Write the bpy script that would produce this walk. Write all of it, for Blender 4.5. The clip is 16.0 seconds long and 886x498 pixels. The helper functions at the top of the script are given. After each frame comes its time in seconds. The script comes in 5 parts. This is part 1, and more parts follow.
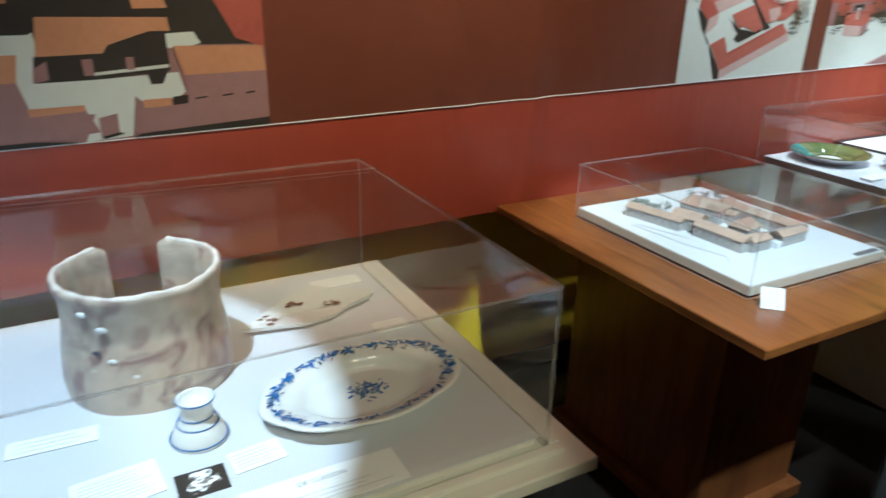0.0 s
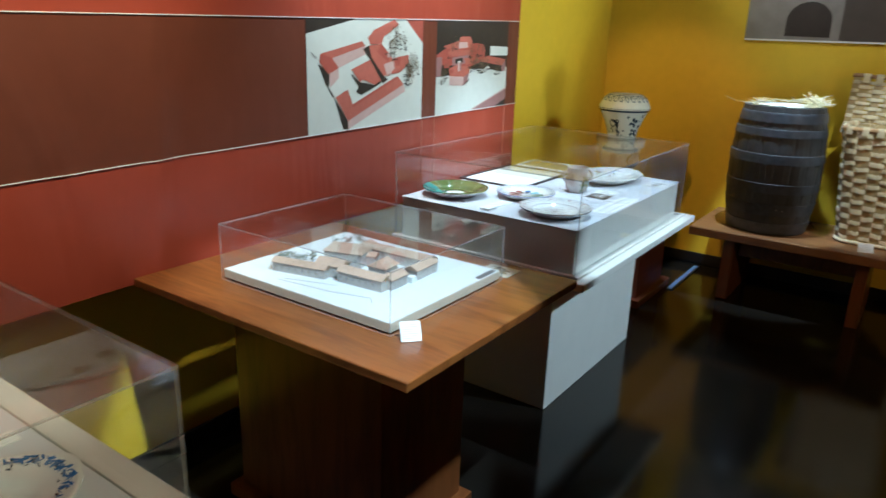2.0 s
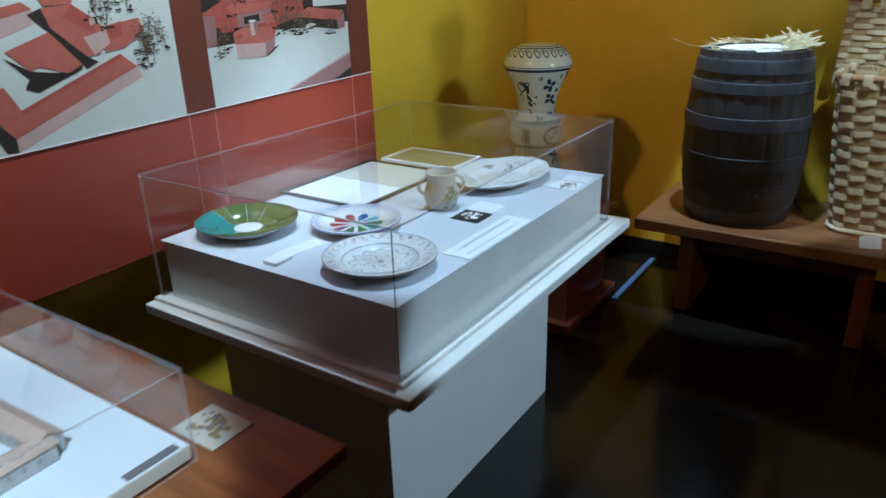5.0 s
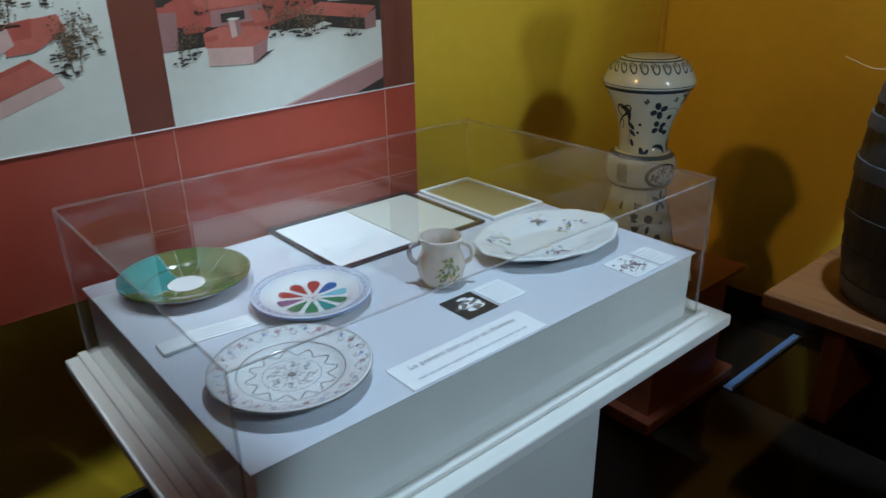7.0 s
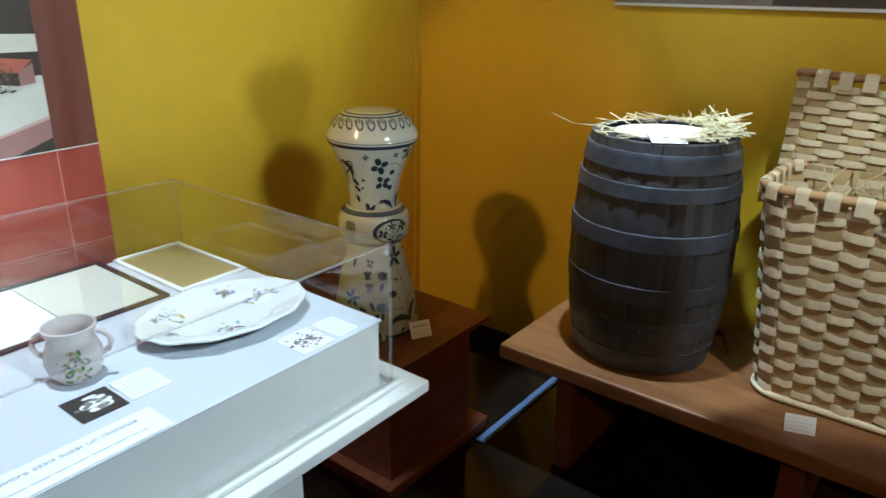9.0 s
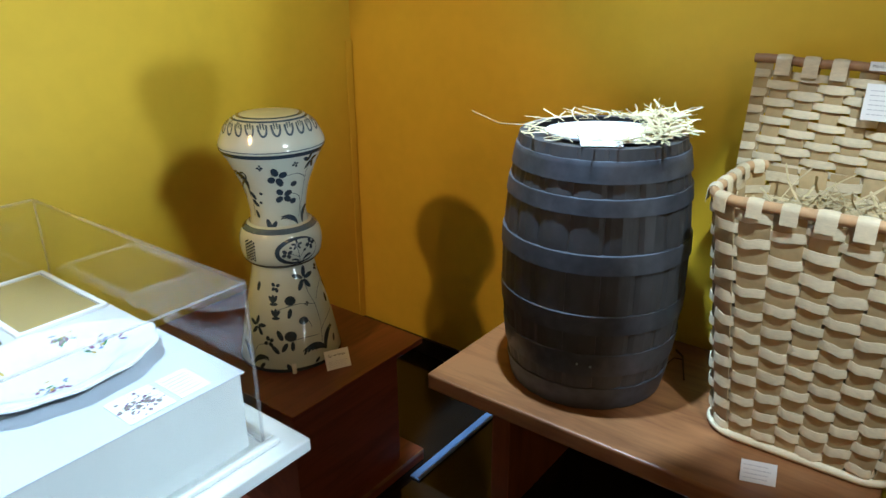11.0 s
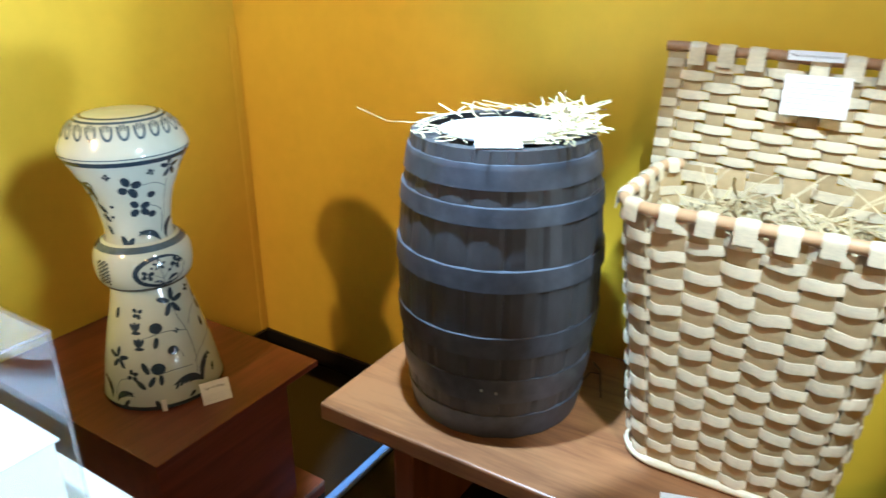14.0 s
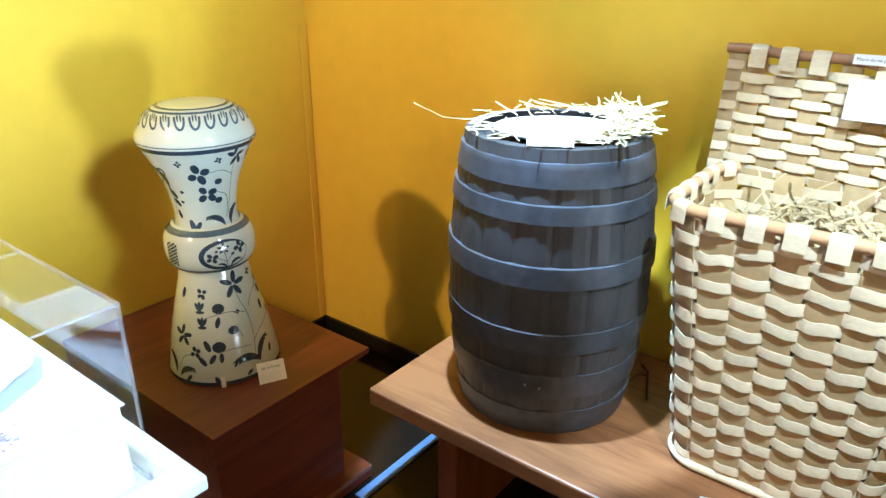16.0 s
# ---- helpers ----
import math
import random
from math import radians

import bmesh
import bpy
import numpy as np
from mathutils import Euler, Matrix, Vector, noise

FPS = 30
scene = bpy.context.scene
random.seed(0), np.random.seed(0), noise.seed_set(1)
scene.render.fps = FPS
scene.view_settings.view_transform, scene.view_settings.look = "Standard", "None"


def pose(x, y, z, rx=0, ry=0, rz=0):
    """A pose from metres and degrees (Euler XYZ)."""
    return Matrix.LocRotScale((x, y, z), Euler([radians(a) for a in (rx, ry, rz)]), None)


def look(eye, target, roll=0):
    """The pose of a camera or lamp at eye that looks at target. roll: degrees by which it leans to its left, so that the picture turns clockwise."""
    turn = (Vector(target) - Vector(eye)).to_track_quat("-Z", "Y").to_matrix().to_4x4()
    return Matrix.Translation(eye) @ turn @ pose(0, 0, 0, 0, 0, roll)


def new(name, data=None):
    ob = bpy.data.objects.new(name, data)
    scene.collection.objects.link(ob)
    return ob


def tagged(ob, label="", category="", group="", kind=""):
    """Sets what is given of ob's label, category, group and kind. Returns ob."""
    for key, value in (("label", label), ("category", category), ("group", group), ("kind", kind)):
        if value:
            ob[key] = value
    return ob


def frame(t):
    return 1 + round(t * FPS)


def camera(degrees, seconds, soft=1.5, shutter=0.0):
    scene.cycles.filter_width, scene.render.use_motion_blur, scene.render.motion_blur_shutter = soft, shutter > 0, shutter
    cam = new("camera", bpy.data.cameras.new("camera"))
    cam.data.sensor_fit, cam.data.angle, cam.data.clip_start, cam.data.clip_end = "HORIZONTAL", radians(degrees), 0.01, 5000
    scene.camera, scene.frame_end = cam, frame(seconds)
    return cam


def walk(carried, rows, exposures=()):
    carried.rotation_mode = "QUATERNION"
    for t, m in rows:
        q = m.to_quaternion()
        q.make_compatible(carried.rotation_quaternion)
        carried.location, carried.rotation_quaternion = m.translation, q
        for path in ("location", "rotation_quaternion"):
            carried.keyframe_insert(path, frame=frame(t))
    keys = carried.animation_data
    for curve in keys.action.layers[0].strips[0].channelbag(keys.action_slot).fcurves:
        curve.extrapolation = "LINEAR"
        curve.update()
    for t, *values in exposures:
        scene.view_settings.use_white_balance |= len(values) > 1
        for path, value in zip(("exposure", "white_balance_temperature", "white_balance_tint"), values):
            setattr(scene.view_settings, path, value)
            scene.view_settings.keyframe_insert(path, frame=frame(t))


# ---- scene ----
cam = camera(64.5, 16.0, shutter=0.5)
PATH = [
    (0, (-0.488, -1.756, 1.44), (0.405, -0.132, 0.688), 1.3),
    (0.5, (-0.463, -1.762, 1.447), (0.636, -0.25, 0.735), 1.3),
    (1, (-0.423, -1.785, 1.46), (0.88, -0.418, 0.802), 1.6),
    (1.5, (-0.389, -1.802, 1.455), (1.06, -0.575, 0.826), 1.8),
    (2, (-0.376, -1.805, 1.453), (1.189, -0.713, 0.854), 1.9),
    (2.5, (-0.358, -1.819, 1.452), (1.262, -0.82, 0.836), 0.9),
    (3, (-0.226, -1.811, 1.436), (1.405, -0.854, 0.784), -1.0),
    (3.5, (0.024, -1.815, 1.434), (1.553, -0.738, 0.725), -0.3),
    (4, (0.246, -1.785, 1.423), (1.781, -0.716, 0.714), -2.3),
    (4.5, (0.536, -1.71, 1.434), (2.1, -0.705, 0.697), -1.9),
    (7, (1.545, -1.593, 1.457), (2.739, -0.196, 0.668), -0.9),
    (7.5, (1.64, -1.632, 1.468), (2.885, -0.257, 0.72), -0.4),
    (8, (1.753, -1.715, 1.48), (3.1, -0.419, 0.77), 1.1),
    (8.5, (1.841, -1.784, 1.495), (3.321, -0.623, 0.815), 1.3),
    (11, (2.304, -1.824, 1.485), (3.777, -0.687, 0.749), -0.4),
    (11.5, (2.395, -1.777, 1.478), (3.844, -0.622, 0.724), -0.7),
    (12, (2.485, -1.695, 1.458), (3.959, -0.591, 0.678), 0.1),
    (12.5, (2.525, -1.687, 1.461), (3.985, -0.561, 0.686), 0.7),
    (13, (2.538, -1.704, 1.464), (3.98, -0.556, 0.689), 0.6),
    (13.5, (2.541, -1.735, 1.467), (4.003, -0.605, 0.704), 0.4),
    (14, (2.549, -1.786, 1.466), (4.112, -0.805, 0.695), 0.1),
    (14.5, (2.553, -1.822, 1.465), (4.147, -0.895, 0.692), 0.1),
    (15, (2.541, -1.825, 1.468), (4.047, -0.754, 0.703), 0.2),
    (15.5, (2.538, -1.822, 1.47), (3.996, -0.69, 0.699), -0.1),
    (16, (2.537, -1.833, 1.474), (3.993, -0.705, 0.695), 0.2),
]
EXPOSURES = [(0.0, -0.04, 5400, 0), (0.5, -0.37, 5350, -1), (1.0, -0.30, 5250, -2), (1.5, -0.07, 5250, -2), (2.5, 0.08, 5200, -1), (4.0, -0.40, 4900, -1), (4.7, -0.42, 4900, 0), (7.0, -0.90, 5200, 3), (7.6, -0.85, 5250, 3), (8.0, -0.40, 5350, 3), (8.7, -0.10, 5450, 2), (11.0, 0.30, 5050, 1), (11.5, 0.30, 5000, 1), (12.0, 0.62, 4880, 1), (12.5, 0.90, 4800, 1), (14.5, 1.22, 4750, 1), (16.0, 1.40, 4730, 1)]
walk(cam, [(t, look(e, a, r)) for t, e, a, r in PATH], EXPOSURES)

# ---- light: closed gallery with ceiling spotlights ----
world = bpy.data.worlds.new("gallery_world")
world.use_nodes = True
world.node_tree.nodes["Background"].inputs[0].default_value = (0.9, 0.85, 0.8, 1)
world.node_tree.nodes["Background"].inputs[1].default_value = 0.0
scene.world = world


def spot(name, at, target, watts, cone, blend, colour=(1.0, 0.93, 0.82), radius=0.03):
    data = bpy.data.lights.new(name, "SPOT")
    data.energy, data.color, data.shadow_soft_size = watts, colour, radius
    data.spot_size, data.spot_blend = radians(cone), blend
    ob = new(name, data)
    ob.matrix_world = look(at, target)
    return ob


COOL = (0.84, 0.94, 1.0)
NEUTRAL = (1.0, 0.97, 0.90)
TUNGSTEN = (1.0, 0.54, 0.17)
spot("case_spot", (-0.75, -1.0, 2.62), (-0.75, -0.62, 0.7), 250, 37, 0.06, COOL)
spot("case_front_spot", (-0.25, -3.2, 2.6), (-0.12, -0.75, 0.72), 165, 16, 0.5, (1.0, 0.84, 0.52))
spot("table_spot", (0.43, -1.78, 2.62), (0.94, -0.63, 0.75), 330, 25.6, 0.2, COOL)
spot("banner_spot", (0.46, -0.74, 2.66), (0.34, 0.0, 1.72), 165, 76, 0.8, (1.0, 0.80, 0.52))
spot("banner_spot", (1.70, -0.52, 2.66), (1.80, 0.0, 1.90), 185, 76, 0.8, NEUTRAL)
spot("showcase_spot", (2.48, -0.55, 2.62), (2.42, -0.50, 0.79), 152, 43, 0.35, COOL)
spot("front_spot", (2.70, -3.1, 2.6), (2.47, -0.72, 0.50), 275, 25, 0.3, COOL)
spot("barrel_spot", (3.60, -1.03, 2.62), (3.94, -1.04, 0.6), 225, 25, 0.25, COOL)
spot("basket_spot", (3.05, -2.05, 2.62), (3.98, -1.61, 0.92), 116, 25, 0.4, NEUTRAL)
spot("wall_spot", (3.05, -0.75, 2.64), (4.29, -1.25, 2.15), 48, 80, 0.9, NEUTRAL, 0.06)
spot("corner_spot", (3.05, -3.2, 2.55), (3.05, 0.15, 1.98), 176, 56, 0.9, (1.0, 0.95, 0.86), 0.22)
# an unseen low light across the room, added for the tall soft corner shadows
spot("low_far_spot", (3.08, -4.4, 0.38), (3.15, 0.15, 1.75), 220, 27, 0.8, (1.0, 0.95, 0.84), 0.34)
spot("long_spot", (1.12, -0.25, 2.64), (4.2, -0.28, 0.78), 120, 27, 0.55, TUNGSTEN, 0.07)
# unseen warm fill, added to tint the low east wall orange
spot("far_warm_fill", (1.0, -4.3, 2.6), (4.25, -1.6, 0.45), 75, 46, 0.7, TUNGSTEN, 0.12)

# ---- materials ----


def material(name):
    m = bpy.data.materials.new(name)
    m.use_nodes = True
    t = m.node_tree
    return m, t, t.nodes["Principled BSDF"]


def plain(name, colour, rough=0.5, metal=0.0, spread=0.08, scale=30.0, bump=0.0, bump_scale=200.0, coat=0.0, stretch=None, rnd=0.0):
    """A surface with broad mottling, fine grain and, if wanted, relief."""
    m, t, b = material(name)
    b.inputs["Roughness"].default_value, b.inputs["Metallic"].default_value = rough, metal
    b.inputs["Coat Weight"].default_value, b.inputs["Coat Roughness"].default_value = coat, 0.12
    co = t.nodes.new("ShaderNodeTexCoord")
    src = co.outputs["Object"]
    if stretch:
        mp = t.nodes.new("ShaderNodeMapping")
        mp.inputs["Scale"].default_value = stretch
        t.links.new(src, mp.inputs[0])
        src = mp.outputs[0]
    n1, n2 = t.nodes.new("ShaderNodeTexNoise"), t.nodes.new("ShaderNodeTexNoise")
    n1.inputs["Scale"].default_value, n2.inputs["Scale"].default_value = scale * 0.12, scale
    n1.inputs["Detail"].default_value, n2.inputs["Detail"].default_value = 4, 6
    t.links.new(src, n1.inputs[0]), t.links.new(src, n2.inputs[0])
    add = t.nodes.new("ShaderNodeMath")
    add.operation = "ADD"
    t.links.new(n1.outputs[0], add.inputs[0]), t.links.new(n2.outputs[0], add.inputs[1])
    last = add.outputs[0]
    if rnd:
        oi = t.nodes.new("ShaderNodeObjectInfo")
        ma = t.nodes.new("ShaderNodeMath")
        ma.operation, ma.inputs[1].default_value = "MULTIPLY_ADD", rnd
        t.links.new(oi.outputs["Random"], ma.inputs[0]), t.links.new(last, ma.inputs[2])
        last = ma.outputs[0]
    r = t.nodes.new("ShaderNodeMapRange")
    r.inputs[1].default_value, r.inputs[2].default_value = 0.55, 1.45 + rnd
    r.inputs[3].default_value, r.inputs[4].default_value = 1 - spread, 1 + spread
    t.links.new(last, r.inputs[0])
    mul = t.nodes.new("ShaderNodeMix")
    mul.data_type, mul.blend_type, mul.inputs["Factor"].default_value = "RGBA", "MULTIPLY", 1.0
    mul.inputs["A"].default_value = (*colour, 1)
    t.links.new(r.outputs[0], mul.inputs["B"])
    t.links.new(mul.outputs["Result"], b.inputs["Base Color"])
    rr = t.nodes.new("ShaderNodeMapRange")
    rr.inputs[1].default_value, rr.inputs[2].default_value = 0.3, 0.7
    rr.inputs[3].default_value, rr.inputs[4].default_value = rough * 0.85, min(1.0, rough * 1.2)
    t.links.new(n1.outputs[0], rr.inputs[0]), t.links.new(rr.outputs[0], b.inputs["Roughness"])
    if bump:
        nb, bp = t.nodes.new("ShaderNodeTexNoise"), t.nodes.new("ShaderNodeBump")
        nb.inputs["Scale"].default_value = bump_scale
        t.links.new(src, nb.inputs[0])
        bp.inputs["Strength"].default_value, bp.inputs["Distance"].default_value = bump, 0.002
        t.links.new(nb.outputs[0], bp.inputs["Height"]), t.links.new(bp.outputs[0], b.inputs["Normal"])
    return m


def wood(name, dark, light, axis=0, rough=0.35, coat=0.25, scale=7.0):
    """Long grain along one axis, with fine pores."""
    m, t, b = material(name)
    co, mp = t.nodes.new("ShaderNodeTexCoord"), t.nodes.new("ShaderNodeMapping")
    s = [scale * 2.2] * 3
    s[axis] = scale * 0.22
    mp.inputs["Scale"].default_value = s
    t.links.new(co.outputs["Object"], mp.inputs[0])
    n, w = t.nodes.new("ShaderNodeTexNoise"), t.nodes.new("ShaderNodeTexNoise")
    n.inputs["Scale"].default_value, n.inputs["Detail"].default_value, n.inputs["Distortion"].default_value = 1.0, 8, 1.2
    w.inputs["Scale"].default_value, w.inputs["Detail"].default_value = 9.0, 4
    t.links.new(mp.outputs[0], n.inputs[0]), t.links.new(mp.outputs[0], w.inputs[0])
    blotch = t.nodes.new("ShaderNodeTexNoise")
    blotch.inputs["Scale"].default_value = 3.2
    t.links.new(co.outputs["Object"], blotch.inputs[0])
    add = t.nodes.new("ShaderNodeMath")
    add.operation, add.inputs[1].default_value = "MULTIPLY_ADD", 0.35
    t.links.new(w.outputs[0], add.inputs[0]), t.links.new(n.outputs[0], add.inputs[2])
    add2 = t.nodes.new("ShaderNodeMath")
    add2.operation, add2.inputs[1].default_value = "MULTIPLY_ADD", 0.5
    t.links.new(blotch.outputs[0], add2.inputs[0]), t.links.new(add.outputs[0], add2.inputs[2])
    ramp = t.nodes.new("ShaderNodeValToRGB")
    ramp.color_ramp.elements[0].position, ramp.color_ramp.elements[1].position = 0.62, 1.2 / 1.1 - 0.05
    ramp.color_ramp.elements[0].color, ramp.color_ramp.elements[1].color = (*dark, 1), (*light, 1)
    t.links.new(add2.outputs[0], ramp.inputs[0]), t.links.new(ramp.outputs[0], b.inputs["Base Color"])
    b.inputs["Roughness"].default_value = rough
    b.inputs["Coat Weight"].default_value, b.inputs["Coat Roughness"].default_value = coat, 0.2
    bp = t.nodes.new("ShaderNodeBump")
    bp.inputs["Strength"].default_value, bp.inputs["Distance"].default_value = 0.15, 0.001
    t.links.new(w.outputs[0], bp.inputs["Height"]), t.links.new(bp.outputs[0], b.inputs["Normal"])
    return m


def acrylic(name, tint=(0.985, 0.992, 0.992)):
    m, t, b = material(name)
    t.nodes.remove(b)
    tr, gl, lw, mx = (t.nodes.new("ShaderNode" + k) for k in ("BsdfTransparent", "BsdfGlossy", "LayerWeight", "MixShader"))
    pw, ma = t.nodes.new("ShaderNodeMath"), t.nodes.new("ShaderNodeMath")
    tr.inputs[0].default_value = (*tint, 1)
    gl.inputs["Roughness"].default_value = 0.015
    pw.operation, pw.inputs[1].default_value = "POWER", 4.5
    ma.operation, ma.inputs[1].default_value, ma.inputs[2].default_value = "MULTIPLY_ADD", 0.65, 0.042
    t.links.new(lw.outputs["Facing"], pw.inputs[0]), t.links.new(pw.outputs[0], ma.inputs[0])
    t.links.new(ma.outputs[0], mx.inputs[0]), t.links.new(tr.outputs[0], mx.inputs[1]), t.links.new(gl.outputs[0], mx.inputs[2])
    t.links.new(mx.outputs[0], t.nodes["Material Output"].inputs[0])
    return m


def acrylic_rim(name):
    m, t, b = material(name)
    tr, mx = t.nodes.new("ShaderNodeBsdfTransparent"), t.nodes.new("ShaderNodeMixShader")
    tr.inputs[0].default_value = (0.95, 0.95, 0.95, 1)
    b.inputs["Base Color"].default_value, b.inputs["Roughness"].default_value = (0.50, 0.46, 0.44, 1), 0.2
    mx.inputs[0].default_value = 0.33
    t.links.new(tr.outputs[0], mx.inputs[1]), t.links.new(b.outputs[0], mx.inputs[2])
    t.links.new(mx.outputs[0], t.nodes["Material Output"].inputs[0])
    return m


YELLOW = plain("yellow_wall_paint", (0.75, 0.520, 0.018), 0.55, 0, 0.06, 18, 0.15, 260)
FLOOR = plain("polished_dark_floor", (0.011, 0.009, 0.007), 0.12, 0, 0.45, 9, 0.02, 60)
CEIL = plain("dark_ceiling_paint", (0.10, 0.09, 0.08), 0.9)
BLACK = plain("black_baseboard_paint", (0.012, 0.011, 0.012), 0.4)
MAROON = plain("maroon_banner_print", (0.138, 0.037, 0.019), 0.42, 0, 0.10, 14, 0.12, 500)
RED = plain("red_banner_print", (0.33, 0.054, 0.028), 0.40, 0, 0.07, 14, 0.12, 500)
def folds(m):
    """Soft long creases of hanging cloth under the fine weave."""
    t = m.node_tree
    fine = next(n for n in t.nodes if n.type == "BUMP")
    co, mp, ns, bp = (t.nodes.new("ShaderNode" + k) for k in ("TexCoord", "Mapping", "TexNoise", "Bump"))
    mp.inputs["Scale"].default_value, mp.inputs["Rotation"].default_value = (1.0, 1.0, 0.28), (0, 0.25, 0)
    ns.inputs["Scale"].default_value, ns.inputs["Detail"].default_value, ns.inputs["Distortion"].default_value = 3.4, 3, 0.6
    bp.inputs["Strength"].default_value, bp.inputs["Distance"].default_value = 0.55, 0.03
    t.links.new(co.outputs["Object"], mp.inputs[0]), t.links.new(mp.outputs[0], ns.inputs[0])
    t.links.new(ns.outputs[0], bp.inputs["Height"]), t.links.new(bp.outputs[0], fine.inputs["Normal"])


folds(MAROON), folds(RED)
WHITE = plain("white_lacquered_board", (0.72, 0.70, 0.64), 0.42, 0, 0.04, 12, 0.05, 300)
CREAM = plain("cream_edge_board", (0.62, 0.56, 0.44), 0.5, 0, 0.05)
BOARD = plain("pale_grey_display_board", (0.60, 0.61, 0.64), 0.5, 0, 0.03)
PAPER = plain("white_paper_card", (0.82, 0.82, 0.80), 0.7, 0, 0.03)
INK = plain("dark_ink", (0.10, 0.10, 0.11), 0.7)
GREY_INK = plain("grey_ink", (0.50, 0.50, 0.52), 0.7)
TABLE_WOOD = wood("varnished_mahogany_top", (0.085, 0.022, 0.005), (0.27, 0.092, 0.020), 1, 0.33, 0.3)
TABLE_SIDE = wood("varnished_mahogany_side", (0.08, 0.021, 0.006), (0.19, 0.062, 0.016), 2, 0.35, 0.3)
BOX_WOOD = wood("red_brown_stand_wood", (0.105, 0.027, 0.014), (0.20, 0.055, 0.026), 0, 0.42, 0.15)
BENCH_WOOD = wood("light_brown_bench_wood", (0.12, 0.046, 0.016), (0.27, 0.125, 0.046), 1, 0.4, 0.2)
PLEXI = acrylic("clear_acrylic")
PLEXI_RIM = acrylic_rim("polished_acrylic_edge")
GLAZE = plain("white_tin_glaze", (0.74, 0.745, 0.72), 0.12, 0, 0.04, 40, 0.03, 90, 0.3)
CREAM_GLAZE = plain("cream_tin_glaze", (0.54, 0.60, 0.54), 0.14, 0, 0.06, 30, 0.04, 90, 0.3)
NAVY = plain("dark_blue_glaze", (0.030, 0.048, 0.075), 0.16, 0, 0.35, 120, 0, 90, 0.3)
BLUEGREY = plain("slate_blue_glaze", (0.075, 0.11, 0.15), 0.16, 0, 0.35, 120, 0, 90, 0.3)
BARREL = plain("blackened_oak_stave", (0.052, 0.053, 0.058), 0.5, 0, 0.35, 30, 0.3, 90, 0, (1, 1, 0.6), 0.1)
HOOP = plain("dark_slate_hoop_paint", (0.060, 0.067, 0.084), 0.42, 0.1, 0.5, 34, 0.15, 120)
WEAVE = plain("peeled_chestnut_splint", (0.80, 0.72, 0.50), 0.36, 0, 0.24, 70, 0.3, 160, 0.2, (1, 1, 3), 0.5)
STAKE = plain("brown_chestnut_splint", (0.50, 0.39, 0.20), 0.45, 0, 0.30, 60, 0.25, 160, 0, (1, 1, 1), 0.9)
ROD = plain("pale_wooden_rod", (0.62, 0.41, 0.21), 0.45, 0, 0.2, 50, 0.1, 120)
STRAW = plain("dry_straw", (0.56, 0.48, 0.27), 0.55, 0, 0.45, 45)
BLUE = plain("blue_plastic_strip", (0.13, 0.21, 0.39), 0.35, 0, 0.1)

# ---- builders ----


def part(name, bm, mats, parent=None, label="", smooth=False, split=0.6):
    """Links a bmesh as one mesh object under a thing or a part."""
    me = bpy.data.meshes.new(name)
    bm.normal_update()
    bm.to_mesh(me)
    bm.free()
    for m in mats if isinstance(mats, (list, tuple)) else (mats,):
        me.materials.append(m)
    if smooth:
        me.shade_smooth()
        me.set_sharp_from_angle(angle=split)
    ob = new(name, me)
    ob.parent = parent
    return tagged(ob, label) if label else ob


def thing(name, at, label, category, group="", rz=0.0):
    ob = new(name)
    ob.matrix_world = pose(*at, 0, 0, rz)
    ob.empty_display_size = 0.05
    return tagged(ob, label, category, group)


def slab(bm, x0, x1, y0, y1, z0, z1, bevel=0.0, mat=0):
    made = bmesh.ops.create_cube(bm, size=1.0, matrix=Matrix.LocRotScale(((x0 + x1) / 2, (y0 + y1) / 2, (z0 + z1) / 2), None, (x1 - x0, y1 - y0, z1 - z0)))
    faces = {f for v in made["verts"] for f in v.link_faces}
    for f in faces:
        f.material_index = mat
    if bevel:
        bmesh.ops.bevel(bm, geom=list({e for v in made["verts"] for e in v.link_edges}), offset=bevel, segments=2, profile=0.5, affect="EDGES", material=-1)
    return bm


def block(x0, x1, y0, y1, z0, z1, bevel=0.0):
    return slab(bmesh.new(), x0, x1, y0, y1, z0, z1, bevel)


def lathe(bm, profile, seg=64, mat=0, a0=0.0, a1=math.tau, squash=(1, 1), wave=None):
    """Turns (radius, height) pairs round z. wave(angle, radius) may scale the radius."""
    full = abs(a1 - a0 - math.tau) < 1e-6
    rings = []
    for r, z in profile:
        ring = []
        for i in range(seg if full else seg + 1):
            a = a0 + (a1 - a0) * i / seg
            k = r * (wave(a, r) if wave else 1)
            ring.append(bm.verts.new((k * math.cos(a) * squash[0], k * math.sin(a) * squash[1], z)))
        rings.append(ring)
    for p, q in zip(rings, rings[1:]):
        n = len(p)
        for i in range(n if full else n - 1):
            j = (i + 1) % n
            bm.faces.new((p[i], p[j], q[j], q[i])).material_index = mat
    return rings


